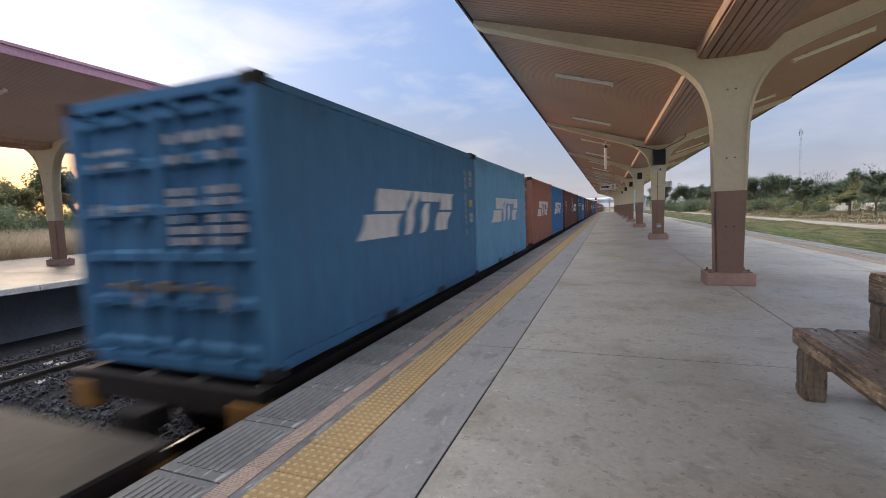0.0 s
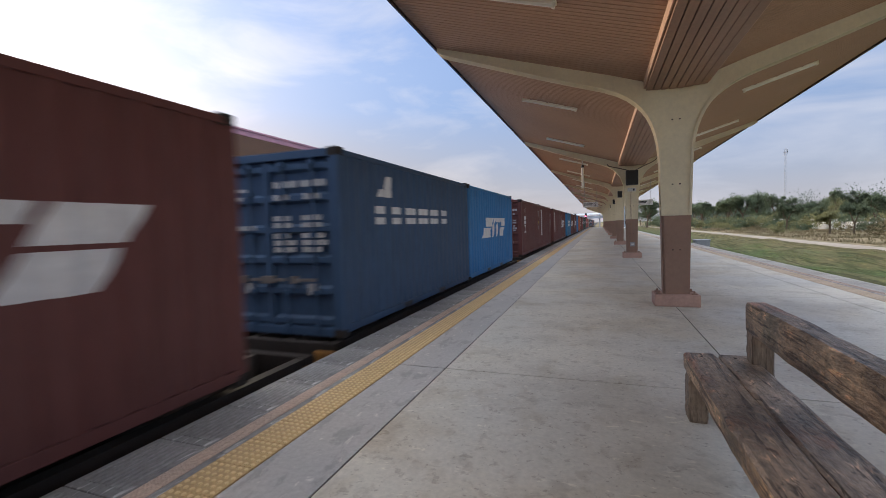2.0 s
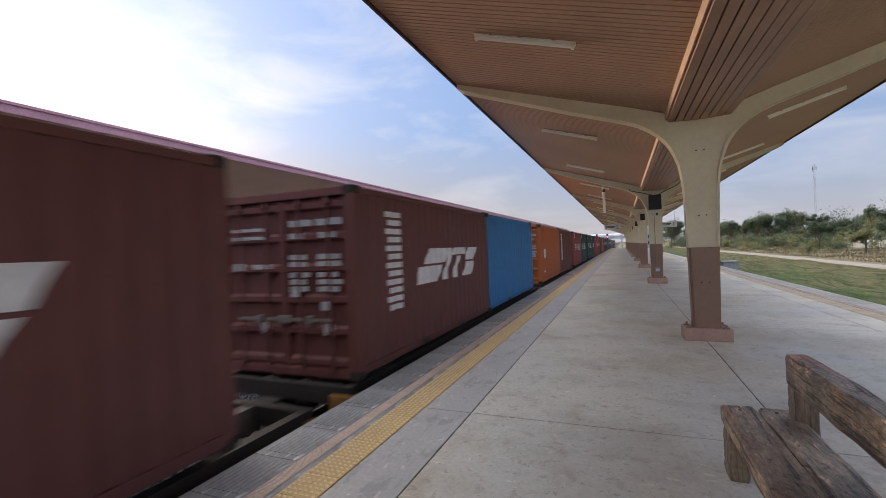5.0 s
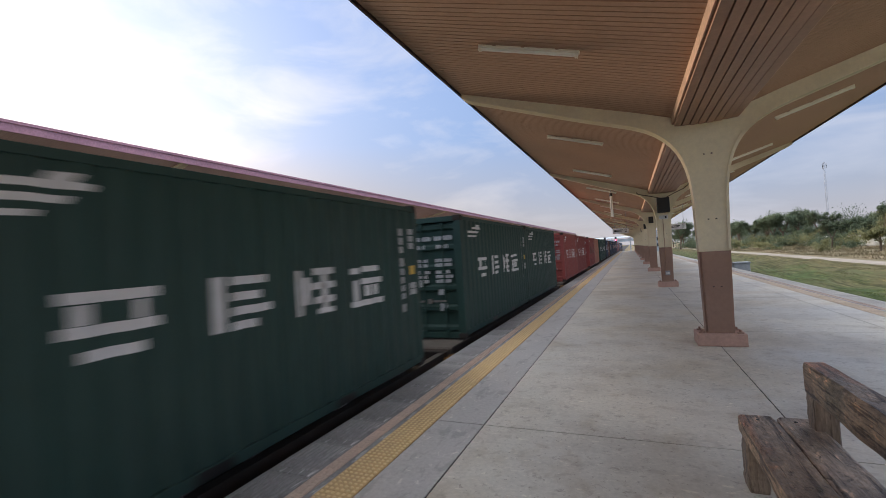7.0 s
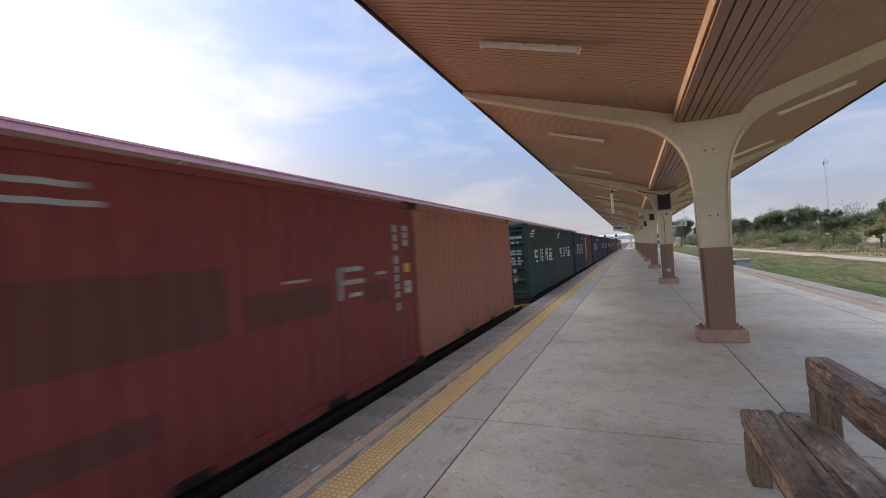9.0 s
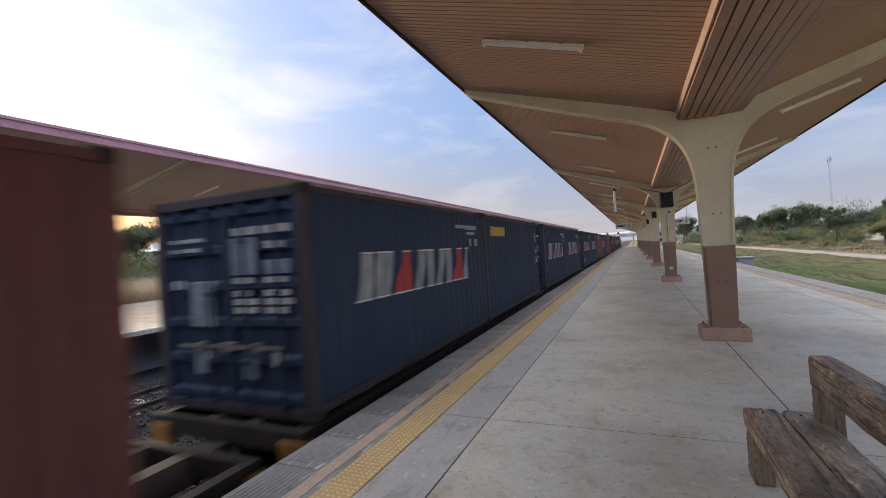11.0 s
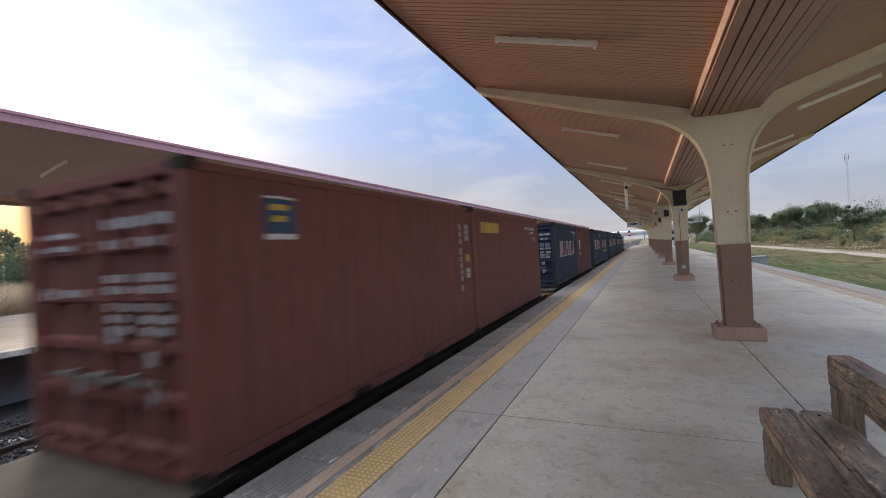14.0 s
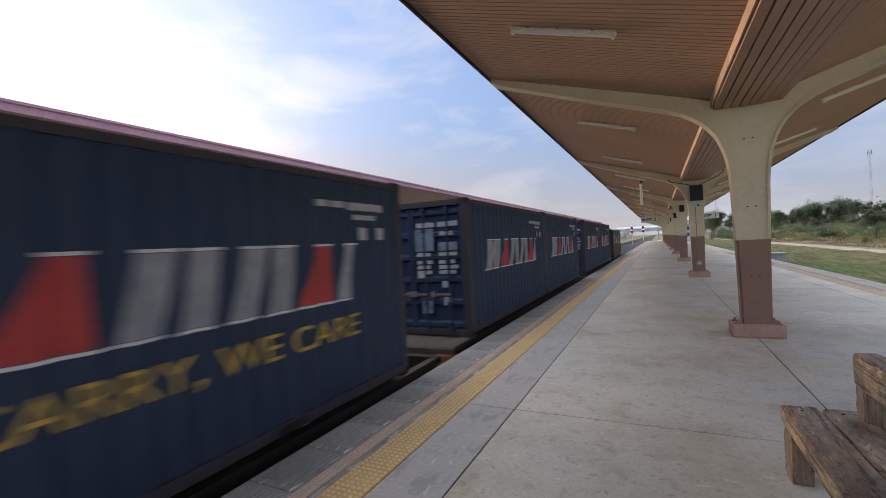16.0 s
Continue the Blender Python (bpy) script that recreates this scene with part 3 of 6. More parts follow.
def build_platform():
    """The near platform: a slab with recessed joints, edge blocks, salmon strip and yellow tactile tiles on both sides."""
    bm = B()
    box(bm, 0.06, PW - 0.06, NEAR, FAR, -1.5, -0.03)
    solid("platform", bm, M["wall"], "grey concrete platform body", "platform", kind="structure")
    floor = thing("floor", "grey worn concrete platform floor with dark joints", "floor", kind="structure")
    # filler under the joints
    bm = B()
    box(bm, 0.06, PW - 0.06, NEAR, FAR, -0.03, -0.008)
    part("joint_bed", bm, M["joint"], floor, "dark joint filler")
    xs = [(0.968, 1.473), (1.487, 4.173), (4.187, 6.873), (6.887, PW - 0.968)]
    ys = []
    y = 4.27 - 5.3 * 4
    while y < FAR:
        ys.append((max(y, NEAR) + 0.006, min(y + 5.3, FAR) - 0.006))
        y += 5.3
    for x0, x1 in xs:
        for y0, y1 in ys:
            if y1 - y0 > 0.2:
                bm = B()
                box(bm, x0, x1, y0, y1, -0.02, 0.0)
                part("slab", bm, M["concrete_cool"] if x0 < 1.2 else M["concrete"], floor)
    return floor


FLOOR = build_platform()


def edge_strips(floor):
    """Edge blocks, salmon strip, narrow grey strip and tactile tiles, as pieces near the camera and joined beyond."""
    bm = B()
    box(bm, -0.0, 0.455, 0.004, 0.596, -0.12, 0.0, 0.006)
    for i in range(8):
        x = 0.050 + i * 0.046
        box(bm, x, x + 0.026, 0.075, 0.545, 0.0, 0.005)
    block = mesh_of("edge_block", bm, [M["slab_dark"], M["slab_rib"]])
    for p in block.polygons:
        p.material_index = 1 if p.center.z > 0.001 else 0
    bm = B()
    box(bm, 0.462, 0.588, 0.002, 0.398, -0.02, 0.002)
    for i in range(26):
        box(bm, 0.468, 0.582, 0.010 + i * 0.015, 0.0165 + i * 0.015, 0.002, 0.004)
    salmon = mesh_of("salmon_tile", bm, M["pink"])
    bm = B()
    box(bm, 0.594, 0.650, 0.003, 0.997, -0.02, 0.0)
    curb = mesh_of("grey_strip", bm, M["slab_dark"])
    bm = B()
    box(bm, 0.656, 0.958, 0.002, 0.300, -0.02, 0.003)
    for i in range(6):
        for j in range(6):
            bmesh.ops.create_cone(bm, cap_ends=True, segments=6, radius1=0.017, radius2=0.012, depth=0.006,
                                  matrix=Matrix.Translation((0.683 + i * 0.0496, 0.027 + j * 0.0496, 0.0058)))
    tactile = mesh_of("tactile_tile", bm, [M["yellow"], M["dome"]])
    for p in tactile.polygons:
        p.material_index = 1 if p.center.z > 0.004 else 0
    # the side in the open has bleached
    block_pale, tactile_pale = block.copy(), tactile.copy()
    for me, mats in ((block_pale, ("slab_pale", "slab_pale")), (tactile_pale, ("yellow_faded", "yellow_faded"))):
        me.materials.clear()
        for key in mats:
            me.materials.append(M[key])
    block_pale.name, tactile_pale.name = "edge_block_pale", "tactile_tile_pale"
    for side in (0, 1):

        def lay(me, step, y0, count):
            for i in range(count):
                o = new(me.name.replace("_pale", ""), me)
                o.parent = floor
                y = y0 + i * step
                o.matrix_local = (Matrix.Translation((0, y, 0)) if side == 0 else Matrix.Translation((PW, y + step, 0)) @ Matrix.Rotation(math.pi, 4, "Z"))
        lay(block if side == 0 else block_pale, 0.6, 2.90 - 9 * 0.6, 76)
        lay(curb, 1.0, 0.27 - 3, 46)
        lay(salmon, 0.4, 0.27 - 2, 100)
        lay(tactile if side == 0 else tactile_pale, 0.302, 0.25 - 2, 140)
        # the rest of the strips, joined
        for y0, y1 in ((NEAR, -2.51), (43.3, FAR)):
            for a, b, z, mm, nm in ((0, 0.455, 0, "slab_dark", "edge_blocks"), (0.594, 0.65, 0, "slab_dark", "grey_strips"), (0.462, 0.588, 0.002, "pink", "salmon_tiles"), (0.656, 0.958, 0.004, "yellow", "tactile_tiles")):
                bm = B()
                s = 0.302 if mm == "yellow" else 0.6
                y = y0
                while y < y1:
                    box(bm, *((a, b) if side == 0 else (PW - b, PW - a)), y + 0.004, min(y + s, y1) - 0.004, -0.1 if a == 0 else -0.02, z)
                    y += s
                tagged(part(nm, bm, M[mm if side == 0 else {"yellow": "yellow_faded", "slab_dark": "slab_pale"}.get(mm, mm)], floor), kind="stuff")
        for y0, y1, a, b, mm, nm in ((-2.74, -1.8, 0.462, 0.588, "pink", "salmon_tiles"), (38.2, 43.3, 0.462, 0.588, "pink", "salmon_tiles"), (-2.74, -1.76, 0.656, 0.958, "yellow", "tactile_tiles"), (40.5, 43.3, 0.656, 0.958, "yellow", "tactile_tiles")):
            bm = B()
            y = y0
            while y < y1:
                box(bm, *((a, b) if side == 0 else (PW - b, PW - a)), y + 0.003, min(y + 0.302, y1) - 0.003, -0.02, 0.003)
                y += 0.302
            tagged(part(nm, bm, M[mm if side == 0 else {"yellow": "yellow_faded", "slab_dark": "slab_pale"}.get(mm, mm)], floor), kind="stuff")


# ---------------------------------------------------------------- canopies
def soffit(dx, low, slope):
    return low + slope * max(dx - 0.46, 0)


def canopy_column(cx, cy, z0, half, low, slope, group):
    """A cream Y-shaped column with two tapering arms; brown below, on a salmon plinth."""
    c = thing("canopy_column", "cream Y-shaped concrete column with brown lower shaft on plinth", "column", group)
    c.location = (cx, cy, z0)
    bm = B()
    box(bm, -0.345, 0.345, -0.365, 0.12, 0.0, 0.20, 0.014)
    part("plinth", bm, M["plinth"], c, "salmon painted concrete plinth")
    for sx in (-1, 1):
        for sy in (-1, 1):
            bm = B()
            px, py = sx * 0.265, -0.12 + sy * 0.14
            cyl(bm, (px, py, 0.19), (px, py, 0.255), 0.022, 0.016, 7)
            box(bm, px - 0.045, px + 0.045, py - 0.04, py + 0.04, 0.195, 0.215)
            part("anchor_bolt", bm, M["brown_paint"], c)
    bm = B()
    prism(bm, [(-0.20, 0.19), (0.20, 0.19), (0.225, 1.525), (-0.225, 1.525)], "y", -0.265, 0.0)
    bmesh.ops.bevel(bm, geom=[e for e in bm.edges if abs(e.verts[0].co.z - e.verts[1].co.z) > 0.5], offset=0.03, segments=2, affect="EDGES")
    part("lower_shaft", bm, M["brown_paint"], c, "brown painted lower shaft")
    taper = 0.15 if half < 5 else 0.21
    low_line = [(0.225, 1.525), (0.238, 2.0), (0.25, 2.42), (0.262, 2.6), (0.285, 2.78), (0.32, 2.94), (0.37, 3.09), (0.43, 3.22), (0.51, 3.34), (0.61, 3.45), (0.74, 3.56), (0.90, 3.66), (1.12, 3.755)]
    up = low - 3.80
    low_line = [(dx, z if z < 2.0 else z + up * (z - 2.0) / 1.755) for dx, z in low_line]
    for f in (0.3, 0.5, 0.7, 0.85, 0.96):
        dx = 1.12 + (half - 1.12) * f
        low_line.append((dx, soffit(dx, low, slope) - (0.27 - taper * f)))
    tip = (half, soffit(half, low, slope) - 0.24 + taper)
    top = [(half, soffit(half, low, slope) + 0.02), (1.4, soffit(1.4, low, slope) + 0.02), (0.5, low + 0.0), (0.42, low - 0.16)]
    right = low_line + [tip] + top
    outline = right + [(-x, z) for x, z in reversed(right)]
    bm = B()
    prism(bm, outline, "y", -0.240, -0.025)
    part("branching_shaft", bm, M["cream"], c)
    # raised flanges along the under edges
    for s in (-1, 1):
        bm = B()
        for (xa, za), (xb, zb) in zip(low_line, low_line[1:] + [tip]):
            vs = []
            for y in (-0.265, 0.0):
                vs.append([bm.verts.new((s * x, y, z)) for x, z in ((xa, za), (xb, zb), (xb - 0.035, zb + 0.03), (xa - 0.035, za + 0.03))])
            a, b = vs
            bm.faces.new(a)
            bm.faces.new(b[::-1])
            for i in range(4):
                bm.faces.new((a[i], b[i], b[(i + 1) % 4], a[(i + 1) % 4]))
        bmesh.ops.recalc_face_normals(bm, faces=bm.faces[:])
        part("flange", bm, M["cream"], c)
    # small dark plates on the face stand in for the shade inside fixing holes
    for z in (0.95, 2.05, 3.12):
        for s in (-0.055, 0.055):
            bm = B()
            box(bm, s - 0.013, s + 0.013, -0.268 if z < 1.5 else -0.243, -0.224, z - 0.010, z + 0.010)
            part("fixing_hole", bm, M["fascia"], c)
    return c


def build_canopy(cx, z0, half, low, slope, y0, y1, cols, edge_mat, name, near):
    """A butterfly roof: two soffits of cross strips that rise outwards from a boxed valley."""
    def zz(dx):
        return z0 + soffit(dx, low, slope)
    verts, faces = [], []
    pitch, gap = 0.105, 0.016 if near else 0.005
    n = int((y1 - y0) / pitch)
    for s in (-1, 1):
        for i in range(n):
            y = y0 + i * pitch
            k = len(verts)
            prof = [(y, gap), (y + 0.008, 0.0), (y + pitch - 0.014, 0.0), (y + pitch - 0.006, gap), (y + pitch, gap)]
            for yy, d in prof:
                for dx in (0.44, half):
                    verts.append((cx + s * dx, yy, zz(dx) + d))
            for j in range(4):
                a, b, c2, d2 = k + 2 * j, k + 2 * j + 1, k + 2 * j + 3, k + 2 * j + 2
                faces.append((a, b, c2, d2) if s < 0 else (d2, c2, b, a))
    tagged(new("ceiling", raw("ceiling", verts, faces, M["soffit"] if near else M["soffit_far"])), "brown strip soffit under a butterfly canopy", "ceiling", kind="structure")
    # valley box of lengthwise strips
    bm = B()
    for i in range(8):
        x = -0.46 + i * 0.115
        box(bm, cx + x + 0.007, cx + x + 0.108, y0, y1, z0 + low - 0.15 - 0.03 * math.sin(math.pi * (i + 0.5) / 8), z0 + low - 0.12)
    box(bm, cx - 0.47, cx + 0.47, y0, y1, z0 + low - 0.125, z0 + low + 0.05)
    tagged(new("ceiling", mesh_of("ceiling", bm, M["valley"])), "dark brown lengthwise strips boxing the roof valley", "ceiling", kind="structure")
    for s in (-1, 1):
        bm = B()
        box(bm, cx + s * 0.475 - 0.012, cx + s * 0.475 + 0.012, y0, y1, z0 + low - 0.125, z0 + low + 0.03)
        solid("trim", bm, M["trim"], "pale orange trim along the roof valley", "trim", kind="structure")
    bm = B()
    t = 0.14
    prism(bm, [(cx - half - 0.02, zz(half) + 0.02), (cx - 0.4, z0 + low + 0.06), (cx + 0.4, z0 + low + 0.06), (cx + half + 0.02, zz(half) + 0.02), (cx + half + 0.02, zz(half) + t), (cx, z0 + low + 0.25), (cx - half - 0.02, zz(half) + t)], "y", y0, y1)
    solid("roof", bm, edge_mat, "sheet metal butterfly roof", "roof", kind="structure")
    for s in (-1, 1):
        bm = B()
        x0 = cx + s * (half + 0.02)
        box(bm, min(x0, x0 + s * 0.03), max(x0, x0 + s * 0.03), y0, y1, zz(half) - 0.03, zz(half) + t + 0.02)
        if near is False:
            box(bm, min(x0, x0 + s * 0.06), max(x0, x0 + s * 0.06), y0, y1, zz(half) + t + 0.022, zz(half) + t + 0.09)
        solid("fascia", bm, edge_mat, "thin folded metal roof edge", "fascia", kind="structure")
    first = None
    for y in cols:
        if first is None:
            first = canopy_column(cx, y, z0, half, low, slope, "columns of the " + name)
        else:
            copy_thing(first, pose(cx, y, z0))


def strip_lamp():
    """A fluorescent batten, its length along x, hanging face down."""
    l = thing("strip_light", "unlit fluorescent batten light under the canopy", "strip light", "strip lights under the canopy")
    bm = B()
    prism(bm, [(-0.035, 0.012), (0.035, 0.012), (0.046, -0.015), (0.046, -0.028), (0.02, -0.042), (-0.02, -0.042), (-0.046, -0.028), (-0.046, -0.015)], "x", -0.68, 0.68)
    part("housing", bm, M["lampbody"], l)
    bm = B()
    cyl(bm, (-0.64, 0, -0.056), (0.64, 0, -0.056), 0.022, seg=12)
    part("tube", bm, M["tube"], l, "white glass tube")
    for s in (-1, 1):
        bm = B()
        box(bm, s * 0.655 - 0.02, s * 0.655 + 0.02, -0.03, 0.03, -0.085, -0.02, 0.006)
        part("tube_holder", bm, M["lampbody"], l)
    for x in (-0.45, -0.05, 0.4):
        bm = B()
        box(bm, x - 0.022, x + 0.022, -0.05, 0.05, -0.018, 0.03)
        part("clip", bm, M["valley"], l)
    return l


def build_canopies():
    build_canopy(4.20, 0.0, 4.18, 3.80, 0.31, NEAR, FAR - 4, COL_Y, M["fascia"], "near platform", True)
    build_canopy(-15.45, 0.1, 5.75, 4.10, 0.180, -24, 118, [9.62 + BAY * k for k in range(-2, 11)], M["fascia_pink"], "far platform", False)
    lamp = None
    for cx, z0, half, low, slope, d, ys in ((4.20, 0, 4.18, 3.80, 0.31, 2.33, [5.83 + 5.36 * k for k in range(-2, 20)]), (-15.45, 0.1, 5.75, 4.10, 0.180, 3.3, [6.67 + 5.3 * k for k in range(-2, 18)])):
        for s in (-1, 1):
            for y in ys:
                ang = math.degrees(math.atan(slope)) * (-s)
                m = pose(cx + s * d, y, z0 + soffit(d, low, slope) + 0.01, 0, ang, 0)
                if lamp is None:
                    lamp = strip_lamp()
                    lamp.matrix_world = m
                else:
                    copy_thing(lamp, m)


build_canopies()


def build_far_platform():
    bm = B()
    box(bm, -21.3, -10.95, -40, 130, -1.5, -0.06)
    solid("platform", bm, M["wall"], "grey concrete platform body across the tracks", "platform", kind="structure")
    fl = thing("floor", "pale sunlit concrete floor of the far platform", "floor", kind="structure")
    y = -40.0
    while y < 130:
        for x0, x1 in ((-21.3, -18.4), (-18.39, -15.5), (-15.49, -12.6), (-12.59, -9.95)):
            bm = B()
            box(bm, x0, x1, y + 0.005, y + 5.295, -0.06, 0.1)
            part("slab", bm, M["concrete_far"], fl)
        y += 5.3
    bm = B()
    y = -40.0
    while y < 130:
        box(bm, -9.95, -9.66, y + 0.01, y + 0.99, -0.03, 0.104, 0.012)
        y += 1.0
    e = part("edge_stones", bm, M["edge_white"], fl, "chipped white edge stones")
    tagged(e, kind="stuff")


build_far_platform()


# ---------------------------------------------------------------- the train
CL, CW, CH = 6.06, 1.219, 2.59
PITCH = 0.2765
WAVE = []
_y = 0.13
while _y < CL - 0.13:
    for dy, d in ((0.0, 0.004), (0.072, 0.004), (0.140, 0.040), (0.208, 0.040)):
        if _y + dy < CL - 0.13:
            WAVE.append((_y + dy, d))
    _y += PITCH
WAVE.append((CL - 0.12, 0.004))


def depth_at(y):
    for (a, da), (b, db) in zip(WAVE, WAVE[1:]):
        if a <= y <= b:
            return da + (db - da) * (y - a) / (b - a)
    return 0.004


def clip(poly, a, keep_above):
    out = []
    for p, q in zip(poly, poly[1:] + poly[:1]):
        ip, iq = (p[0] >= a, q[0] >= a) if keep_above else (p[0] <= a, q[0] <= a)
        if ip:
            out.append(p)
        if ip != iq:
            f = (a - p[0]) / (q[0] - p[0])
            out.append((a, p[1] + (q[1] - p[1]) * f))
    return out


def marking(polys, lift=0.004):
    """Painted shapes that follow the folds of a container's side; pairs are metres along it and up it."""
    bm = B()
    cuts = [w[0] for w in WAVE]
    for poly in polys:
        lo, hi = min(p[0] for p in poly), max(p[0] for p in poly)
        stops = [lo] + [c for c in cuts if lo < c < hi] + [hi]
        for a, b in zip(stops, stops[1:]):
            piece = clip(clip(list(poly), a, True), b, False)
            keep = []
            for p in piece:
                if not keep or abs(p[0] - keep[-1][0]) + abs(p[1] - keep[-1][1]) > 1e-5:
                    keep.append(p)
            if len(keep) > 2 and abs(keep[0][0] - keep[-1][0]) + abs(keep[0][1] - keep[-1][1]) < 1e-5:
                keep.pop()
            if len(keep) > 2:
                bm.faces.new([bm.verts.new((CW - depth_at(p[0]) + lift, p[0], p[1])) for p in keep])
    for f in bm.faces:
        f.normal_update()
        if f.normal.x < 0:
            f.normal_flip()
    return bm


def slant(u0, u1, v0, v1, k=0.30, vref=0.0):
    """A leaning bar."""
    return [(u0 + k * (v0 - vref), v0), (u1 + k * (v0 - vref), v0), (u1 + k * (v1 - vref), v1), (u0 + k * (v1 - vref), v1)]


def rect(u0, u1, v0, v1):
    return [(u0, v0), (u1, v0), (u1, v1), (u0, v1)]


def slanted_bars(shift=0.0):
    """The broad leaning white emblem: plain bars."""
    v0, v1, k = 1.09, 1.71, 0.60
    w = 0.145
    u = 1.44 + shift
    bars = [(0.0, 0.98, 0, 0.30), (0.19, 1.12, 0.34, v1 - v0), (1.18, 1.42, 0, v1 - v0), (1.50, 2.28, v1 - v0 - w, v1 - v0), (1.72, 1.96, 0, v1 - v0 - w - 0.03), (2.36, 2.98, 0.34, v1 - v0), (2.36, 2.95, 0, 0.30)]
    return [slant(u + a, u + b, v0 + c, v0 + d, k, v0) for a, b, c, d in bars]


def upright_blocks(u=0.90, n=3, v_top=2.24, h=0.36, w=0.34):
    """Blocks stacked upright, like a name set on its side."""
    s = []
    for i in range(n):
        v = v_top - i * (h + 0.04)
        if i % 3 == 0:
            s += [rect(u + 0.08, u + 0.24, v - h, v)]
        elif i % 3 == 1:
            s += [rect(u, u + w, v - 0.16, v), rect(u, u + w, v - h, v - 0.20)]
        else:
            s += [[(u, v), (u + 0.13, v), (u + w, v - h), (u + w - 0.13, v - h)], [(u + w - 0.13, v), (u + w, v), (u + 0.13, v - h), (u, v - h)]]
    return s


def small_uprights(u=0.88, n=6):
    """A column of six broken white blocks."""
    s = []
    for i in range(n):
        v = 2.29 - i * 0.258
        s += [rect(u, u + 0.46, v - 0.085, v), rect(u + 0.04, u + 0.42, v - 0.21, v - 0.125)]
    return s


def stroke_signs():
    """Four clusters of crossing strokes in a row under a small leaning emblem."""
    w = 0.075
    clusters = [
        [(0.0, 0.62, 1.58, 1.58 + w), (0.0, 0.62, 1.36, 1.36 + w), (0.06, 0.16, 1.44, 1.57), (0.44, 0.54, 1.44, 1.57), (0.10, 0.52, 1.20, 1.20 + w)],
        [(0.06, 0.16, 1.20, 1.68), (0.22, 0.66, 1.60, 1.60 + w), (0.22, 0.58, 1.46, 1.46 + w), (0.22, 0.70, 1.33, 1.33 + w), (0.22, 0.50, 1.20, 1.20 + w)],
        [(0.02, 0.12, 1.20, 1.68), (0.16, 0.24, 1.30, 1.60), (0.28, 0.68, 1.62, 1.62 + w), (0.26, 0.70, 1.46, 1.46 + w), (0.30, 0.66, 1.30, 1.30 + w), (0.34, 0.62, 1.18, 1.18 + w * 0.8), (0.46, 0.53, 1.24, 1.66)],
        [(0.0, 0.16, 1.58, 1.58 + w), (0.04, 0.12, 1.24, 1.50), (0.26, 0.62, 1.60, 1.60 + w), (0.22, 0.68, 1.44, 1.44 + w), (0.30, 0.40, 1.28, 1.42), (0.50, 0.60, 1.28, 1.42), (0.0, 0.70, 1.16, 1.16 + w)],
    ]
    s = [rect(1.13 + i * 1.02 + a, 1.13 + i * 1.02 + b, c, d) for i, cl in enumerate(clusters) for a, b, c, d in cl]
    s += [slant(0.40, 1.12, 2.22, 2.27, 0.6, 2.1), slant(0.62, 1.22, 2.31, 2.36, 0.6, 2.1), slant(0.42, 1.0, 2.13, 2.17, 0.6, 2.1), slant(0.84, 1.0, 2.36, 2.42, 0.9, 2.1)]
    return s


def open_frames():
    """Leaning grey panels with slots between them, thin white lines along their ends, and red wedges."""
    g, w, r = [], [], []
    v0, v1, k = 1.19, 1.77, 0.22

    def quad(a, b, c, d, lo=0.0, hi=1.0):
        """From a to b along the foot, c to d along the head, lo and hi as shares of the height."""
        za, zb = v0 + lo * (v1 - v0), v0 + hi * (v1 - v0)
        return [(a + k * (za - v0), za), (b + k * (za - v0), za), (d + k * (zb - v0), zb), (c + k * (zb - v0), zb)]
    panels = ((0.92, 1.24), (1.34, 1.74), (2.54, 2.82), (2.94, 3.20), (3.38, 3.64), (3.74, 4.0), (4.72, 4.92))
    for a, b in panels:
        g.append(quad(a, b, a, b))
        w += [quad(a - 0.02, b + 0.02, a - 0.02, b + 0.02, -0.05, -0.008), quad(a - 0.02, b + 0.02, a - 0.02, b + 0.02, 1.008, 1.05)]
    for a, b in ((1.82, 2.46), (4.08, 4.66)):
        m = (a + b) / 2
        r.append(quad(a + 0.06, b - 0.06, m - 0.08, m + 0.10))
        w += [quad(a, b, a, b, -0.05, -0.008), quad(m - 0.12, m + 0.14, m - 0.12, m + 0.14, 1.008, 1.05)]
    return w, r, g


def grime_patches():
    """Ragged dark patches where the paint has worn through, low on the side."""
    rng = random.Random(8)
    s = []
    for u, v, n in ((4.3, 0.80, 8), (4.6, 1.05, 5), (2.3, 0.32, 6), (1.2, 0.27, 5)):
        for i in range(n):
            a, b = u + rng.gauss(0, 0.20), v + rng.gauss(0, 0.09)
            w, h = rng.uniform(0.05, 0.20), rng.uniform(0.003, 0.012)
            s.append([(a, max(b, 0.18)), (a + w * 0.7, max(b - 0.02, 0.17)), (a + w, b + h * 0.6 + 0.01), (a + w * 0.4, b + h + 0.02), (a + w * 0.1, b + h * 0.8 + 0.01)])
    return s


def ghost_signs():
    """What is left of a row of strokes after most of it was painted over."""
    return [rect(3.20, 3.62, 1.52, 1.55), rect(4.12, 4.20, 1.24, 1.64), rect(4.24, 4.60, 1.58, 1.64), rect(4.22, 4.66, 1.42, 1.48), rect(4.30, 4.56, 1.26, 1.31), rect(4.98, 5.26, 1.50, 1.54), rect(0.95, 1.5, 2.30, 2.34), rect(0.85, 1.6, 2.18, 2.22)]


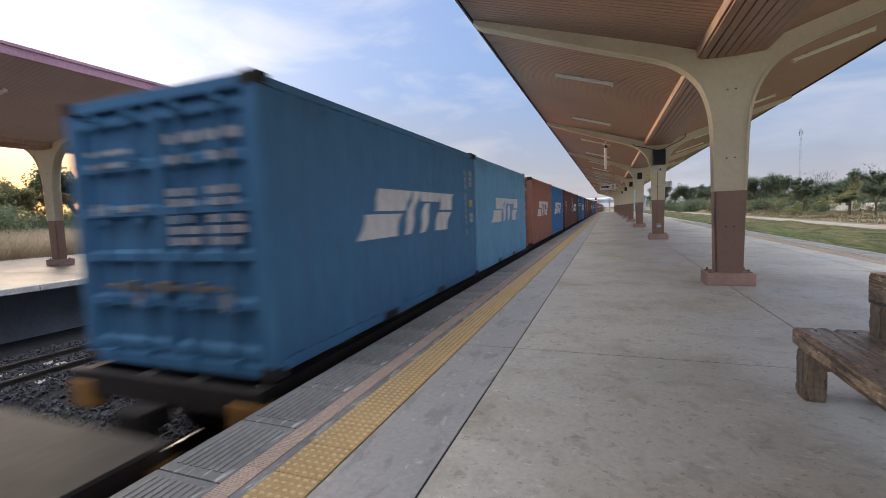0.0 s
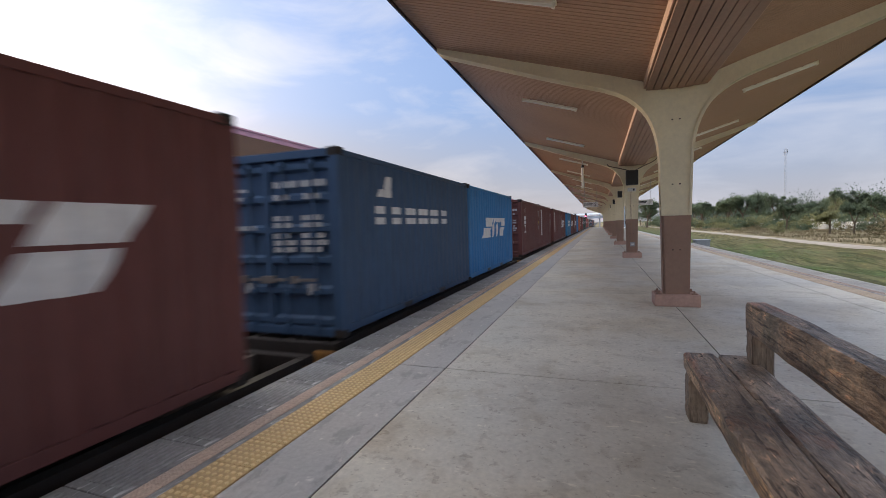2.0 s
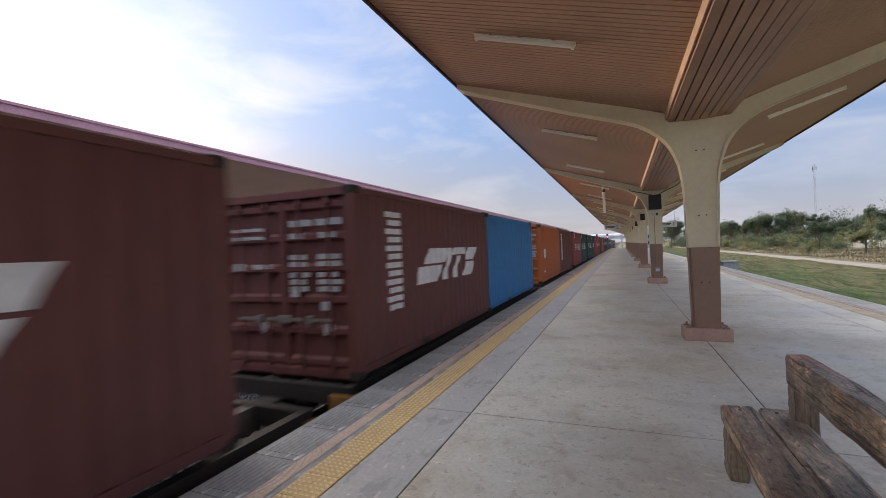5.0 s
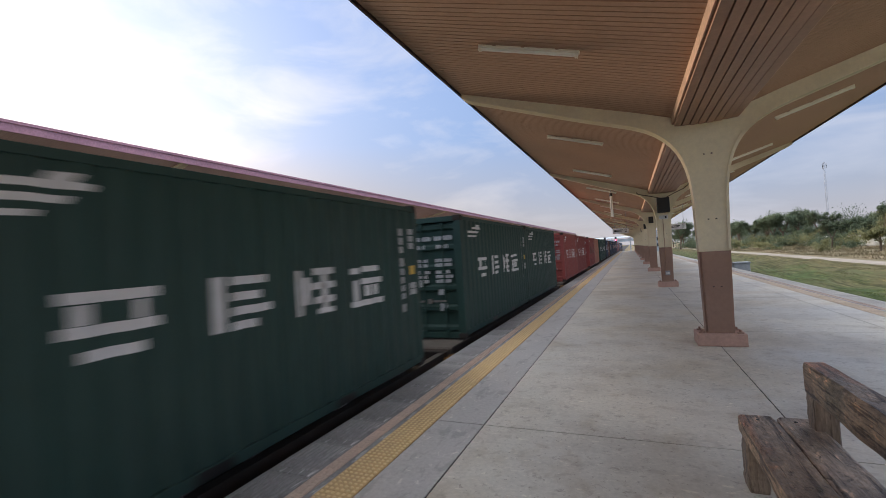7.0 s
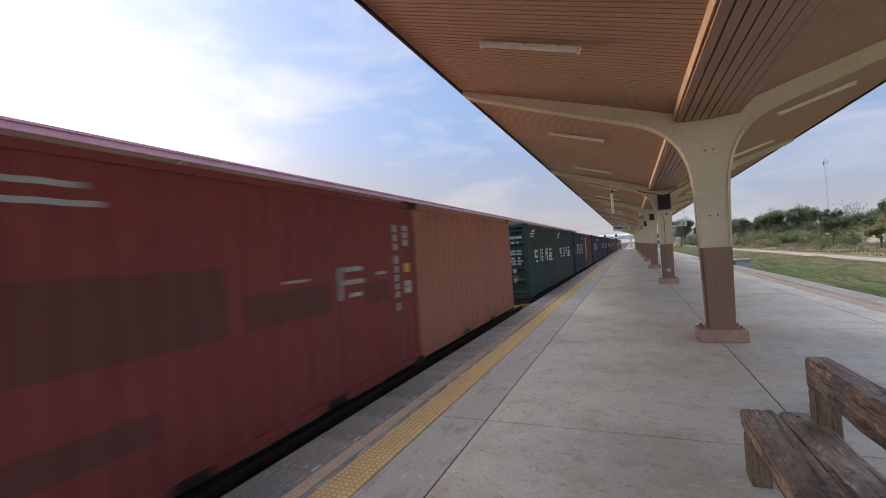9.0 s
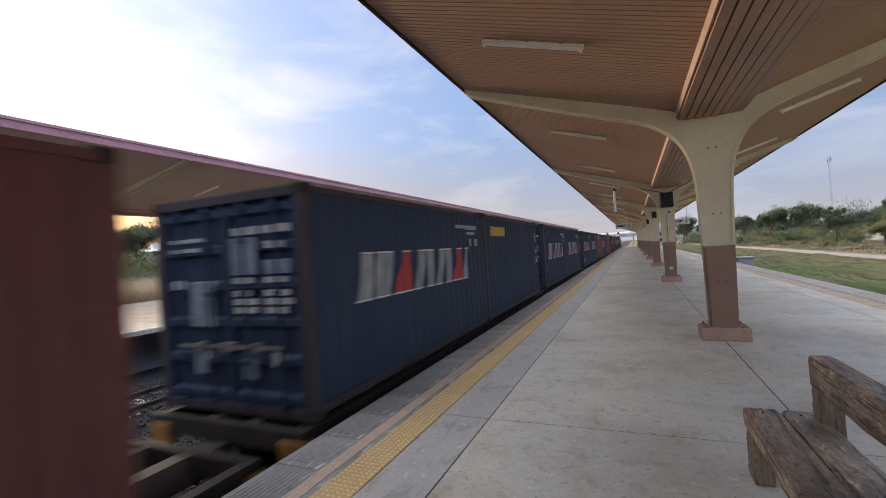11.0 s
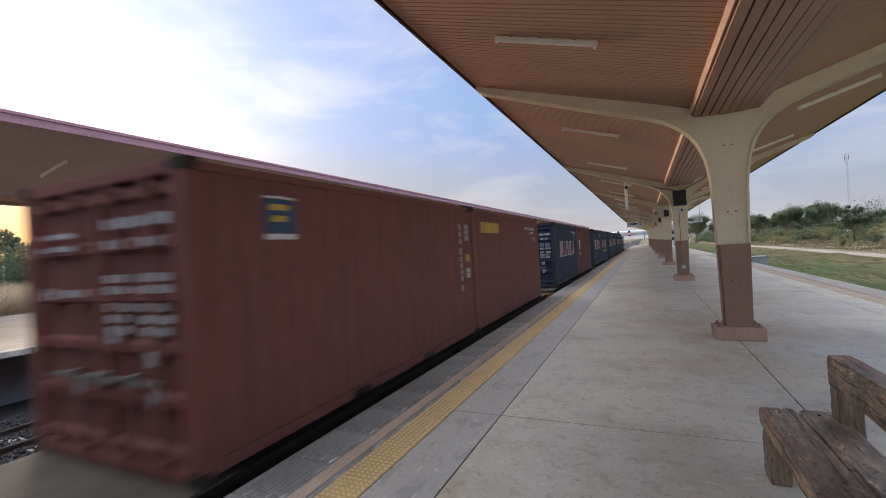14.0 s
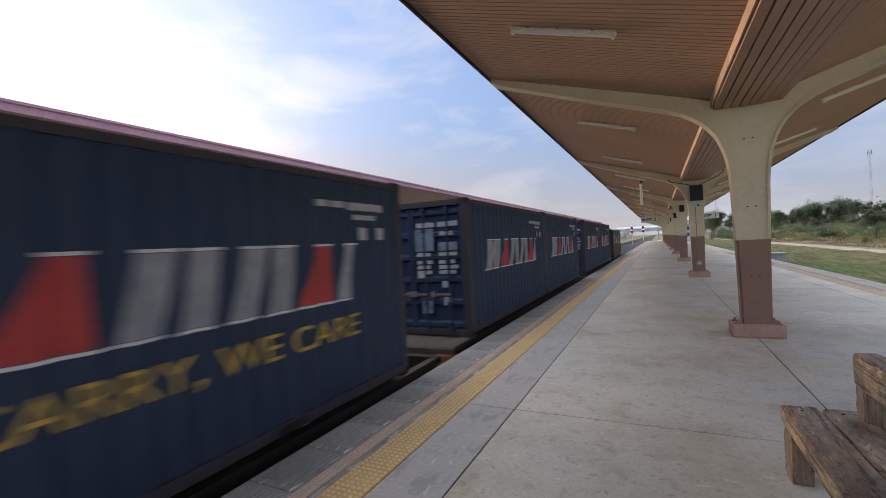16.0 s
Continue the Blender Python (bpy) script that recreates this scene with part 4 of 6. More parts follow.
def text_lines(u=5.44):
    """Two columns of unreadable small print near the far end of the side."""
    s = []
    for a, b in ((2.10, 2.22), (1.96, 2.08), (1.83, 1.94), (1.62, 1.76), (1.49, 1.60), (1.36, 1.47), (1.24, 1.34), (1.12, 1.22), (0.92, 1.05)):
        s.append(rect(u, u + 0.16, a, b - 0.012))
    s += [rect(u + 0.29, u + 0.48, 2.12, 2.21), rect(u + 0.29, u + 0.48, 2.01, 2.10), rect(u + 0.29, u + 0.48, 1.89, 1.99), rect(u + 0.26, u + 0.49, 1.16, 1.25), rect(u + 0.26, u + 0.49, 1.26, 1.35)]
    return s


def code_lines(u=4.45):
    return [rect(u, u + 0.14, 2.20, 2.27), rect(u + 0.20, u + 0.42, 2.20, 2.27), rect(u + 0.50, u + 1.18, 2.18, 2.27), rect(u + 0.60, u + 1.0, 2.07, 2.13), rect(u + 0.66, u + 0.86, 1.83, 1.98), rect(u + 1.02, u + 1.18, 1.83, 1.98)]


SHARED = {}


def shared(key, make, material):
    if key not in SHARED:
        SHARED[key] = mesh_of(key, make(), material)
    return SHARED[key]


def shell_bm():
    """Folded side walls, far end, roof and floor of a twenty-foot container."""
    bm = B()
    for s in (-1, 1):
        lo = [bm.verts.new((s * (CW - d), y, 0.15)) for y, d in WAVE]
        hi = [bm.verts.new((s * (CW - d), y, CH - 0.09)) for y, d in WAVE]
        for i in range(len(WAVE) - 1):
            bm.faces.new((lo[i], lo[i + 1], hi[i + 1], hi[i]) if s > 0 else (lo[i + 1], lo[i], hi[i], hi[i + 1]))
    ex = [(-1.1 + 0.1 * i, 0.0 if i % 4 in (0, 1) else 0.045) for i in range(23)]
    lo = [bm.verts.new((x, CL - 0.02 - d, 0.12)) for x, d in ex]
    hi = [bm.verts.new((x, CL - 0.02 - d, CH - 0.08)) for x, d in ex]
    for i in range(22):
        bm.faces.new((lo[i + 1], lo[i], hi[i], hi[i + 1]))
    rf = []
    for i in range(61):
        y = 0.05 + i * (CL - 0.1) / 60
        d = 0.012 if i % 2 else 0.0
        rf.append((bm.verts.new((-1.2, y, CH - 0.022 - d)), bm.verts.new((1.2, y, CH - 0.022 - d))))
    for a, b in zip(rf, rf[1:]):
        bm.faces.new((a[0], a[1], b[1], b[0]))
    box(bm, -1.12, 1.12, 0.02, CL - 0.02, 0.05, 0.14)
    return bm


def frame_bm():
    bm = B()
    for s in (-1, 1):
        a, b = (s * CW, s * (CW - 0.06)) if s < 0 else (CW - 0.06, CW)
        box(bm, min(a, b), max(a, b), 0.1, CL - 0.1, 0.055, 0.16, 0.006)
        box(bm, min(a, b), max(a, b), 0.1, CL - 0.1, CH - 0.10, CH - 0.03, 0.006)
        for y0, y1 in ((0.0, 0.125), (CL - 0.125, CL)):
            x0, x1 = sorted((s * CW, s * (CW - 0.13)))
            box(bm, x0, x1, y0, y1, 0.1, CH - 0.1, 0.012)
    for y0, y1 in ((0.0, 0.09), (CL - 0.09, CL)):
        box(bm, -1.1, 1.1, y0, y1, 0.01, 0.12, 0.006)
        box(bm, -1.1, 1.1, y0, y1, CH - 0.12, CH - 0.01, 0.006)
    return bm


def casting_bm():
    bm = B()
    box(bm, -0.082, 0.082, -0.09, 0.09, -0.06, 0.06, 0.012)
    for s in (-1, 1):
        box(bm, s * 0.083 - 0.003, s * 0.083 + 0.003, -0.04, 0.04, -0.025, 0.025)
    return bm


def door_bm():
    """One door leaf with raised stiles, origin at its outer lower corner."""
    bm = B()
    prism(bm, [(0, 0.015), (0.05, 0.015), (0.05, 0.072), (1.035, 0.072), (1.035, 0.015), (1.085, 0.015), (1.085, 0.085), (0, 0.085)], "z", 0.0, 2.33)
    return bm


def rib_bm():
    """A pressed rib across a door leaf."""
    bm = B()
    prism(bm, [(0.018, 0.02), (0.018, 0.09), (0.0715, 0.13), (0.0715, -0.02)], "x", 0.051, 1.034)
    return bm


def rod_bm():
    """A lock rod with its guides and handle."""
    bm = B()
    cyl(bm, (0, 0, 0.0), (0, 0, 2.36), 0.019, seg=8)
    for z in (0.02, 0.5, 1.3, 1.9, 2.3):
        box(bm, -0.045, 0.045, -0.028, 0.03, z - 0.03, z + 0.03)
    n = len(bm.faces)
    box(bm, -0.02, 0.38, -0.03, -0.01, 0.66, 0.70)
    box(bm, 0.30, 0.40, -0.035, 0.03, 0.63, 0.73)
    bm.faces.ensure_lookup_table()
    for f in bm.faces[n:]:
        f.material_index = 1
    return bm


def plates_bm(sheet, full=True):
    """Blocks of tiny unreadable print on a door leaf: a line on top, lists of figures below it, small plates."""
    bm = B()
    rng = random.Random(sheet)
    lines = [(0.10, 0.50, 1.96, 0.095), (0.56, 0.98, 1.96, 0.095), (0.60, 0.88, 1.79, 0.085), (0.10, 0.36, 1.79, 0.085)]
    if not full:
        lines = [(0.12, rng.uniform(0.7, 0.95), 1.93, 0.05), (0.12, rng.uniform(0.6, 0.9), 1.81, 0.05), (0.14, 0.34, 1.36, 0.12), (0.50, 0.86, 1.38, 0.07)]
    for i in range(5 if full else 0):
        z = 1.50 - i * 0.098 - (0.05 if i > 1 else 0)
        lines += [(0.08, rng.uniform(0.36, 0.46), z, 0.074), (0.56, rng.uniform(0.88, 0.99), z, 0.074)]
    if sheet % 2 and full:
        lines += [(0.09, 0.26, 0.98, 0.10), (0.60, 0.72, 0.80, 0.13)]
    lines.append((0.62, 0.80, 0.46, 0.16))
    for a, b, z, h in lines:
        x = a
        while x < b - 0.02:
            w = rng.uniform(0.03, 0.07) if h < 0.1 else 0.17
            box(bm, x, min(x + w, b), 0.012, 0.0155, z, z + h * rng.uniform(0.88, 1.0))
            x += w + 0.007
    return bm


PIECES = {}


def emblem(c, key, make, material, label, lift=0.004):
    """Each painted shape of an emblem is a piece of its own."""
    if key not in PIECES:
        PIECES[key] = [mesh_of("emblem_shape", marking([p], lift), material) for p in make()]
    for me in PIECES[key]:
        part("emblem_shape", me, None, c, label)


BANNERS = (38, 44, 46)


def make_container(colour, marks, label, sheet):
    c = thing("shipping_container", label, "shipping container", "containers on the train")
    p = PAINTS[colour]
    part("shell", shared("shell_" + colour, shell_bm, p), p, c)
    fp = PAINTS["worn_frame"] if colour == "navy" else p
    part("frame", shared("frame_" + colour, frame_bm, fp), fp, c)
    cast = shared("corner_casting", casting_bm, M["rust_steel"])
    for x in (-CW + 0.083, CW - 0.083):
        for y in (0.085, CL - 0.085):
            for z in (0.055, CH - 0.058):
                part("corner_casting", cast, None, c).location = (x, y, z)
    for s in (-1, 1):
        d = part("door", shared("door_" + colour, door_bm, p), p, c)
        d.matrix_local = Matrix.Translation((s * 1.095, 0.0, 0.12)) @ (Matrix() if s < 0 else Matrix.Diagonal((-1, 1, 1, 1)))
        for i in range(6):
            part("rib", shared("rib_" + colour, rib_bm, p), None, d).location = (0, 0, 0.03 + i * 0.431)
        for x in (0.30, 0.80):
            part("lock_rod", shared("lock_rod_" + colour, rod_bm, [p, M["rod"]]), None, d).location = (x, 0.0, -0.01)
    sheet_me = shared("door_print_%d" % (sheet % 3), lambda: plates_bm(sheet % 3 + 3), M["greywhite"])
    left_me = shared("door_marks_%d" % (sheet % 3), lambda: plates_bm(sheet % 3 + 3, False), M["greywhite"])
    for x, me in ((-1.06, left_me), (0.04, sheet_me)):
        tagged(part("door_print", me, None, c, "white printed lines"), kind="stuff").location = (x, -0.004, 0.12)
    # flat black patches on the rail stand in for the shaded fork openings
    for y in (1.95, 3.75):
        bm_key = shared("fork_pocket", lambda: box(B(), CW - 0.003, CW + 0.002, 0, 0.36, 0.06, 0.145), M["black"])
        part("fork_pocket", bm_key, None, c, "dark forklift opening").location = (0, y, 0)
    if colour == "navy":
        for x0, x1, z0, z1 in ((-0.62, -0.22, 1.02, 1.55), (0.10, 0.50, 1.62, 2.05), (0.60, 1.0, 1.62, 1.78), (-0.60, -0.40, 0.45, 0.75), (0.2, 0.42, 0.42, 0.66)):
            part("door_sheet", shared("door_sheet_%d" % round(x0 * 100 + z0), lambda: box(B(), x0, x1, 0.004, 0.009, z0, z1), M["sheet"]), None, c, "pale blue-grey worn panel")
    if sheet in BANNERS:
        part("door_banner", shared("door_banner", lambda: box(B(), -0.98, -0.74, 0.004, 0.010, 1.02, 2.12), M["white"]), None, c, "white paper banner on the door")
    for m in marks:
        if m == "bars":
            if sheet in (9, 18):
                emblem(c, "emblem_bars_on", lambda: slanted_bars(0.38), M["white"], "large white leaning bars")
            else:
                emblem(c, "emblem_bars", lambda: slanted_bars(), M["white"], "large white leaning bars")
                if colour == "brown":
                    emblem(c, "emblem_edges", lambda: [slant(p[0][0] + 0.03, p[1][0] + 0.03, p[0][1] - 0.035, p[0][1] - 0.002, 0.6, p[0][1]) for p in slanted_bars() if p[0][1] < 1.15], PAINTS["blue"], "blue shadow edge")
        elif m == "blocks":
            emblem(c, "emblem_blocks", lambda: upright_blocks(), M["white"], "white blocks set upright")
        elif m == "uprights":
            emblem(c, "emblem_uprights", lambda: small_uprights(), M["white"], "white upright marks")
        elif m == "row":
            emblem(c, "emblem_row", lambda: [rect(1.0 + i * 0.60, 1.40 + i * 0.60, 1.54, 1.65) for i in range(6)] + [rect(1.0 + i * 0.60, 1.40 + i * 0.60, 1.71, 1.83) for i in range(6)] + [slant(1.15, 1.6, 1.98, 2.10, 0.5, 2.0), slant(1.3, 1.5, 2.10, 2.32, 0.5, 2.0)], M["white"], "row of white blocks")
        elif m == "strokes":
            emblem(c, "emblem_strokes", lambda: stroke_signs(), M["white"], "white stroke clusters")
        elif m == "ghost":
            emblem(c, "emblem_ghost", lambda: ghost_signs(), M["greywhite"], "remains of white strokes")
            emblem(c, "emblem_patches", lambda: [rect(1.05, 2.55, 1.12, 1.72), rect(2.75, 3.95, 1.14, 1.46), rect(4.7, 5.3, 1.12, 1.42), rect(0.7, 1.9, 0.5, 0.72)], PAINTS["brown"], "darker patch of fresh paint", 0.002)
        elif m == "grime":
            tagged(part("grime", shared("grime", lambda: marking(grime_patches()), M["rust_steel"]), None, c, "dark worn-through patches"), kind="stuff")
        elif m == "code":
            tagged(part("serial_print", shared("serial_print", lambda: marking(code_lines()), M["greywhite"]), None, c, "small white serial print"), kind="stuff")
        elif m == "tags":
            emblem(c, "emblem_tags", lambda: [rect(0.30, 0.50, 0.42, 0.50), rect(0.28, 0.46, 0.52, 0.58), rect(1.10, 1.36, 0.40, 0.48), rect(1.38, 1.66, 0.52, 0.62)], M["greywhite"], "small white tag")
        elif m == "repaint":
            emblem(c, "emblem_repaint", lambda: [rect(3.0, 3.62, 0.50, 0.92)], PAINTS["slate"], "paler repainted patch")
        elif m == "panels":
            emblem(c, "emblem_panels", lambda: open_frames()[2], M["grey_mark"], "leaning grey panels")
            emblem(c, "emblem_lines", lambda: open_frames()[0], M["white"], "thin white line")
            emblem(c, "emblem_wedges", lambda: open_frames()[1], M["red_mark"], "red wedges")
            tagged(part("serial_print", shared("serial_print", lambda: marking(code_lines()), M["greywhite"]), None, c), kind="stuff")
        elif m == "print":
            tagged(part("side_print", shared("side_print", lambda: marking(text_lines()), M["greywhite"]), None, c, "columns of small white print"), kind="stuff")
            part("warning_label", shared("warning_label", lambda: marking([rect(5.72, 5.92, 1.48, 1.62)]), M["gold_mark"]), None, c, "yellow label")
        elif m == "gold":
            emblem(c, "emblem_gold", lambda: [rect(0.62 + i * 0.25, 0.82 + i * 0.25, 2.06, 2.30) for i in range(5)], M["gold_mark"], "yellow blocks")
        elif m == "patch":
            emblem(c, "emblem_patch", lambda: [rect(0.80, 1.20, 2.325, 2.35), rect(0.80, 1.20, 1.93, 1.985)], M["white"], "white edge of a square plate")
            emblem(c, "emblem_patch_face", lambda: [rect(0.80, 1.20, 1.99, 2.32)], PAINTS["slate"], "slate blue square plate")
            emblem(c, "emblem_patch_figure", lambda: [slant(0.85, 1.10, 2.21, 2.27, 0.5, 2.2), slant(0.88, 1.06, 2.10, 2.16, 0.5, 2.1)], M["gold_mark"], "yellow leaning bar", 0.008)
        elif m == "plate":
            emblem(c, "emblem_plate", lambda: [rect(0.85, 1.6, 2.05, 2.3)], M["white"], "white plate")
        elif m == "dots":
            emblem(c, "emblem_dots", lambda: [rect(0.9, 1.3, 1.1, 1.5), rect(0.9, 1.2, 0.45, 0.52)], M["white"], "")
        elif m == "slogan":
            cu = bpy.data.curves.new("slogan", "FONT")
            cu.body, cu.size, cu.extrude = "WE CARRY, WE CARE", 0.345, 0.002
            tmp = bpy.data.objects.new("slogan", cu)
            scene.collection.objects.link(tmp)
            bpy.context.view_layer.update()
            me = bpy.data.meshes.new_from_object(tmp)
            bpy.data.objects.remove(tmp)
            me.materials.clear()
            me.materials.append(M["gold_mark"])
            t = tagged(part("slogan", me, None, c, "golden yellow lettering"), kind="stuff")
            wide = max(v.co.x for v in me.vertices)
            t.matrix_local = pose(CW + 0.003, 0.92, 0.76, 90, 0, 90) @ Matrix.Diagonal((4.1 / wide, 1, 1, 1))
    return c


def make_wagon(decked):
    """A bogie flat wagon for two containers, with decked or open ends; origin at the front end of its load."""
    w = thing("container_wagon", "bogie flat wagon with dusty beige end decks" if decked else "rust-brown open-framed bogie wagon under two containers", "railway wagon", "wagons of the train")
    L = 2 * CL + 0.08
    ef, er = (0.75, 1.05) if decked else (0.10, 0.95)
    for s in (-1, 1):
        bm = B()
        x0, x1 = sorted((s * 1.16, s * 1.04))
        prism(bm, [(-ef, -0.30), (-ef, -0.05), (L + er, -0.05), (L + er, -0.30), (L - 2.4, -0.30), (L - 3.2, -0.52), (3.2, -0.52), (2.4, -0.30)], "x", x0, x1)
        part("side_sill", bm, M["rust_steel"], w)
    for s in (-0.32, 0.32):
        bm = B()
        box(bm, s - 0.09, s + 0.09, -ef, L + er, -0.34, -0.06)
        part("centre_sill", bm, M["deck"], w, "dusty centre beam")
    for y in (0.9, 2.6, 4.4, 6.1, 7.8, 9.6, 11.3):
        bm = B()
        box(bm, -1.1, 1.1, y - 0.09, y + 0.09, -0.28, -0.07)
        part("cross_beam", bm, M["deck"], w)
    for y0, y1 in ((-ef, 0.35), (L - 0.35, L + er)) if decked else ():
        bm = B()
        box(bm, -1.17, 1.17, y0, y1, -0.055, -0.022, 0.008)
        part("end_deck", bm, M["deck"], w, "dusty beige end deck plate")
    for y0, y1 in ((-ef - 0.09, -ef), (L + er, L + er + 0.09)):
        bm = B()
        box(bm, -1.2, 1.2, y0, y1, -0.22 if decked else -0.26, -0.03, 0.01)
        part("headstock", bm, M["deck"] if decked else M["rust_steel"], w, "dusty end beam")
        for s in (-1, 1):
            bm = B()
            box(bm, s * 1.04 - 0.17, s * 1.04 + 0.17, y0 - 0.02, y1 + 0.03, -0.40, -0.13, 0.02)
            part("step", bm, M["headstock"], w)
    for yy, d in ((-ef, -1), (L + er, 1)):
        bm = B()
        box(bm, -0.09, 0.09, min(yy, yy + d * 0.34), max(yy, yy + d * 0.34), -0.44, -0.26, 0.02)
        box(bm, -0.17, 0.17, min(yy + d * 0.16, yy + d * 0.36), max(yy + d * 0.16, yy + d * 0.36), -0.48, -0.22, 0.03)
        part("coupler", bm, M["rust_steel"], w, "dark knuckle coupler")
    for yb in (1.7, L - 1.7):
        bm = B()
        for s in (-1, 1):
            x0, x1 = sorted((s * 0.78, s * 0.66))
            prism(bm, [(yb - 1.15, -0.70), (yb - 1.1, -0.50), (yb - 0.5, -0.46), (yb, -0.42), (yb + 0.5, -0.46), (yb + 1.1, -0.50), (yb + 1.15, -0.70), (yb + 0.5, -0.72), (yb + 0.3, -0.86), (yb - 0.3, -0.86), (yb - 0.5, -0.72)], "x", x0, x1)
        box(bm, -0.75, 0.75, yb - 0.18, yb + 0.18, -0.62, -0.34)
        bogie = part("bogie_frame", bm, M["rust_steel"], w)
        for yw in (yb - 0.85, yb + 0.85):
            bm = B()
            cyl(bm, (-0.6, yw, -0.645), (0.6, yw, -0.645), 0.07, seg=8)
            for s in (-1, 1):
                cyl(bm, (s * 0.50, yw, -0.645), (s * 0.59, yw, -0.645), 0.385, seg=24)
                cyl(bm, (s * 0.47, yw, -0.645), (s * 0.505, yw, -0.645), 0.41, seg=24)
            part("wheelset", bm, M["rust_steel"], bogie)
    return w


def make_van():
    """The low brown guard's van at the end of the train."""
    v = thing("brake_van", "weathered brown guard's van with dark windows at the train's end", "brake van")
    L = 8.6
    bm = B()
    box(bm, -1.2, 1.2, 0.9, L - 0.9, 0.0, 2.1, 0.03)
    body = part("body", bm, PAINTS["van"], v)
    bm = B()
    prism(bm, [(-1.28, 2.08), (1.28, 2.08), (1.1, 2.26), (0.5, 2.36), (-0.5, 2.36), (-1.1, 2.26)], "y", 0.1, L - 0.1)
    part("roof", bm, M["rust_steel"], v)
    for y in (1.6, 3.4, 5.2):
        bm = B()
        box(bm, 1.196, 1.215, y, y + 0.8, 1.1, 1.75)
        part("window", bm, M["glass_dark"], body)
    bm = B()
    box(bm, 1.196, 1.22, 6.4, 7.1, 0.1, 1.9, 0.008)
    part("door", bm, M["headstock"], body, "faded ochre door")
    bm = B()
    box(bm, -1.2, 1.2, 0.0, L, -0.35, -0.01)
    part("underframe", bm, M["rust_steel"], v)
    for y in (0.05, L - 0.1):
        for x in (-1.15, -0.4, 0.4, 1.15):
            bm = B()
            cyl(bm, (x, y, -0.02), (x, y, 2.1 if abs(x) > 1 else 0.95), 0.025, seg=6)
            part("end_post", bm, M["rust_steel"], v)
        bm = B()
        cyl(bm, (-1.15, y, 0.95), (1.15, y, 0.95), 0.02, seg=6)
        part("end_rail", bm, M["rust_steel"], v)
    for yb in (1.6, L - 1.6):
        bm = B()
        for s in (-1, 1):
            x0, x1 = sorted((s * 0.78, s * 0.66))
            box(bm, x0, x1, yb - 1.0, yb + 1.0, -0.75, -0.45, 0.03)
        box(bm, -0.75, 0.75, yb - 0.18, yb + 0.18, -0.62, -0.3)
        bogie = part("bogie_frame", bm, M["rust_steel"], v)
        for yw in (yb - 0.8, yb + 0.8):
            bm = B()
            for s in (-1, 1):
                cyl(bm, (s * 0.47, yw, -0.645), (s * 0.59, yw, -0.645), 0.40, seg=20)
            cyl(bm, (-0.6, yw, -0.645), (0.6, yw, -0.645), 0.07, seg=8)
            part("wheelset", bm, M["rust_steel"], bogie)
    return v


# colour, markings of the leading and the following container; then how far the wagon stands off the even spacing
LOADS = [
    (-2, ("navy", ["panels"]), ("blue", ["bars"]), 0.0), (-1, ("brown", ["blocks"]), ("brown", ["blocks", "print"]), 0.0),
    (0, ("deep_blue", ["bars", "print"]), ("sky_blue", ["bars", "print"]), 0.0), (1, ("rust", ["bars", "print"]), ("blue", ["bars", "print"]), -0.7),
    (2, ("brown", ["blocks", "print"]), ("brown", ["blocks", "bars"]), -1.52), (3, ("slate", ["row"]), ("blue", ["bars"]), -1.9),
    (4, ("brown", ["blocks", "print"]), ("brown", ["uprights", "print"]), -1.7), (5, ("brown", ["uprights", "print"]), ("brown", ["blocks", "bars"]), -1.58),
    (6, ("mid_blue", ["bars", "print", "grime"]), ("brown", ["blocks", "bars"]), -0.96), (7, ("brown", ["uprights", "bars"]), ("blue", []), -1.1),
    (8, ("orange", ["dots"]), ("brown", ["uprights"]), -1.2), (9, ("maroon", ["strokes", "print"]), ("green", ["strokes", "print"]), -1.5),
    (10, ("green", ["strokes", "print"]), ("green", ["strokes"]), -1.58), (11, ("red", ["strokes", "print"]), ("maroon", ["strokes", "print"]), -0.70),
    (12, ("maroon", ["ghost", "print"]), ("rust", []), 0.3), (13, ("green", ["strokes"]), ("green", ["strokes"]), 0.6),
    (14, ("navy", ["panels"]), ("brown", ["uprights"]), 0.0), (15, ("navy", ["panels"]), ("navy", ["gold", "print"]), -0.3),
    (16, ("navy", ["panels"]), ("navy", ["panels"]), -1.0), (17, ("navy", ["panels", "tags"]), ("navy", ["panels"]), -0.77),
    (18, ("oxide", ["plate", "print"]), ("ocean", ["panels"]), -0.78), (19, ("oxide", ["patch", "print"]), ("oxide", ["gold", "code"]), -0.8),
    (20, ("navy", ["panels"]), ("brown", ["blocks"]), 0.15), (21, ("navy", ["panels", "repaint"]), ("navy", ["panels", "slogan"]), 0.10),
    (22, ("navy", ["panels"]), ("navy", ["panels"]), 0.3), (23, ("navy", ["panels"]), ("navy", ["panels"]), 0.3),
]
WORDS = {"deep_blue": "deep blue", "sky_blue": "faded light blue", "mid_blue": "scuffed mid blue", "blue": "bright blue", "navy": "navy blue", "slate": "slate blue", "ocean": "mid navy blue", "brown": "dark red-brown", "rust": "rusty orange-brown", "orange": "orange", "oxide": "red-oxide brown", "maroon": "maroon red", "red": "faded red", "green": "dark green"}
SAYS = {"ghost": "painted-over patches and faint strokes", "bars": "large white leaning bars", "blocks": "white upright blocks", "uprights": "white upright marks", "row": "a row of white blocks", "strokes": "clusters of white bars", "panels": "leaning grey panels and red wedges", "gold": "small yellow blocks", "patch": "a small white framed square", "plate": "a white plate", "dots": "a white square", "print": "small white print", "slogan": "golden lettering"}
TRAIN_X, FRONT, SPACE, SPEED = -1.50, 2.95, 14.3, 19.4
TRAIN = []


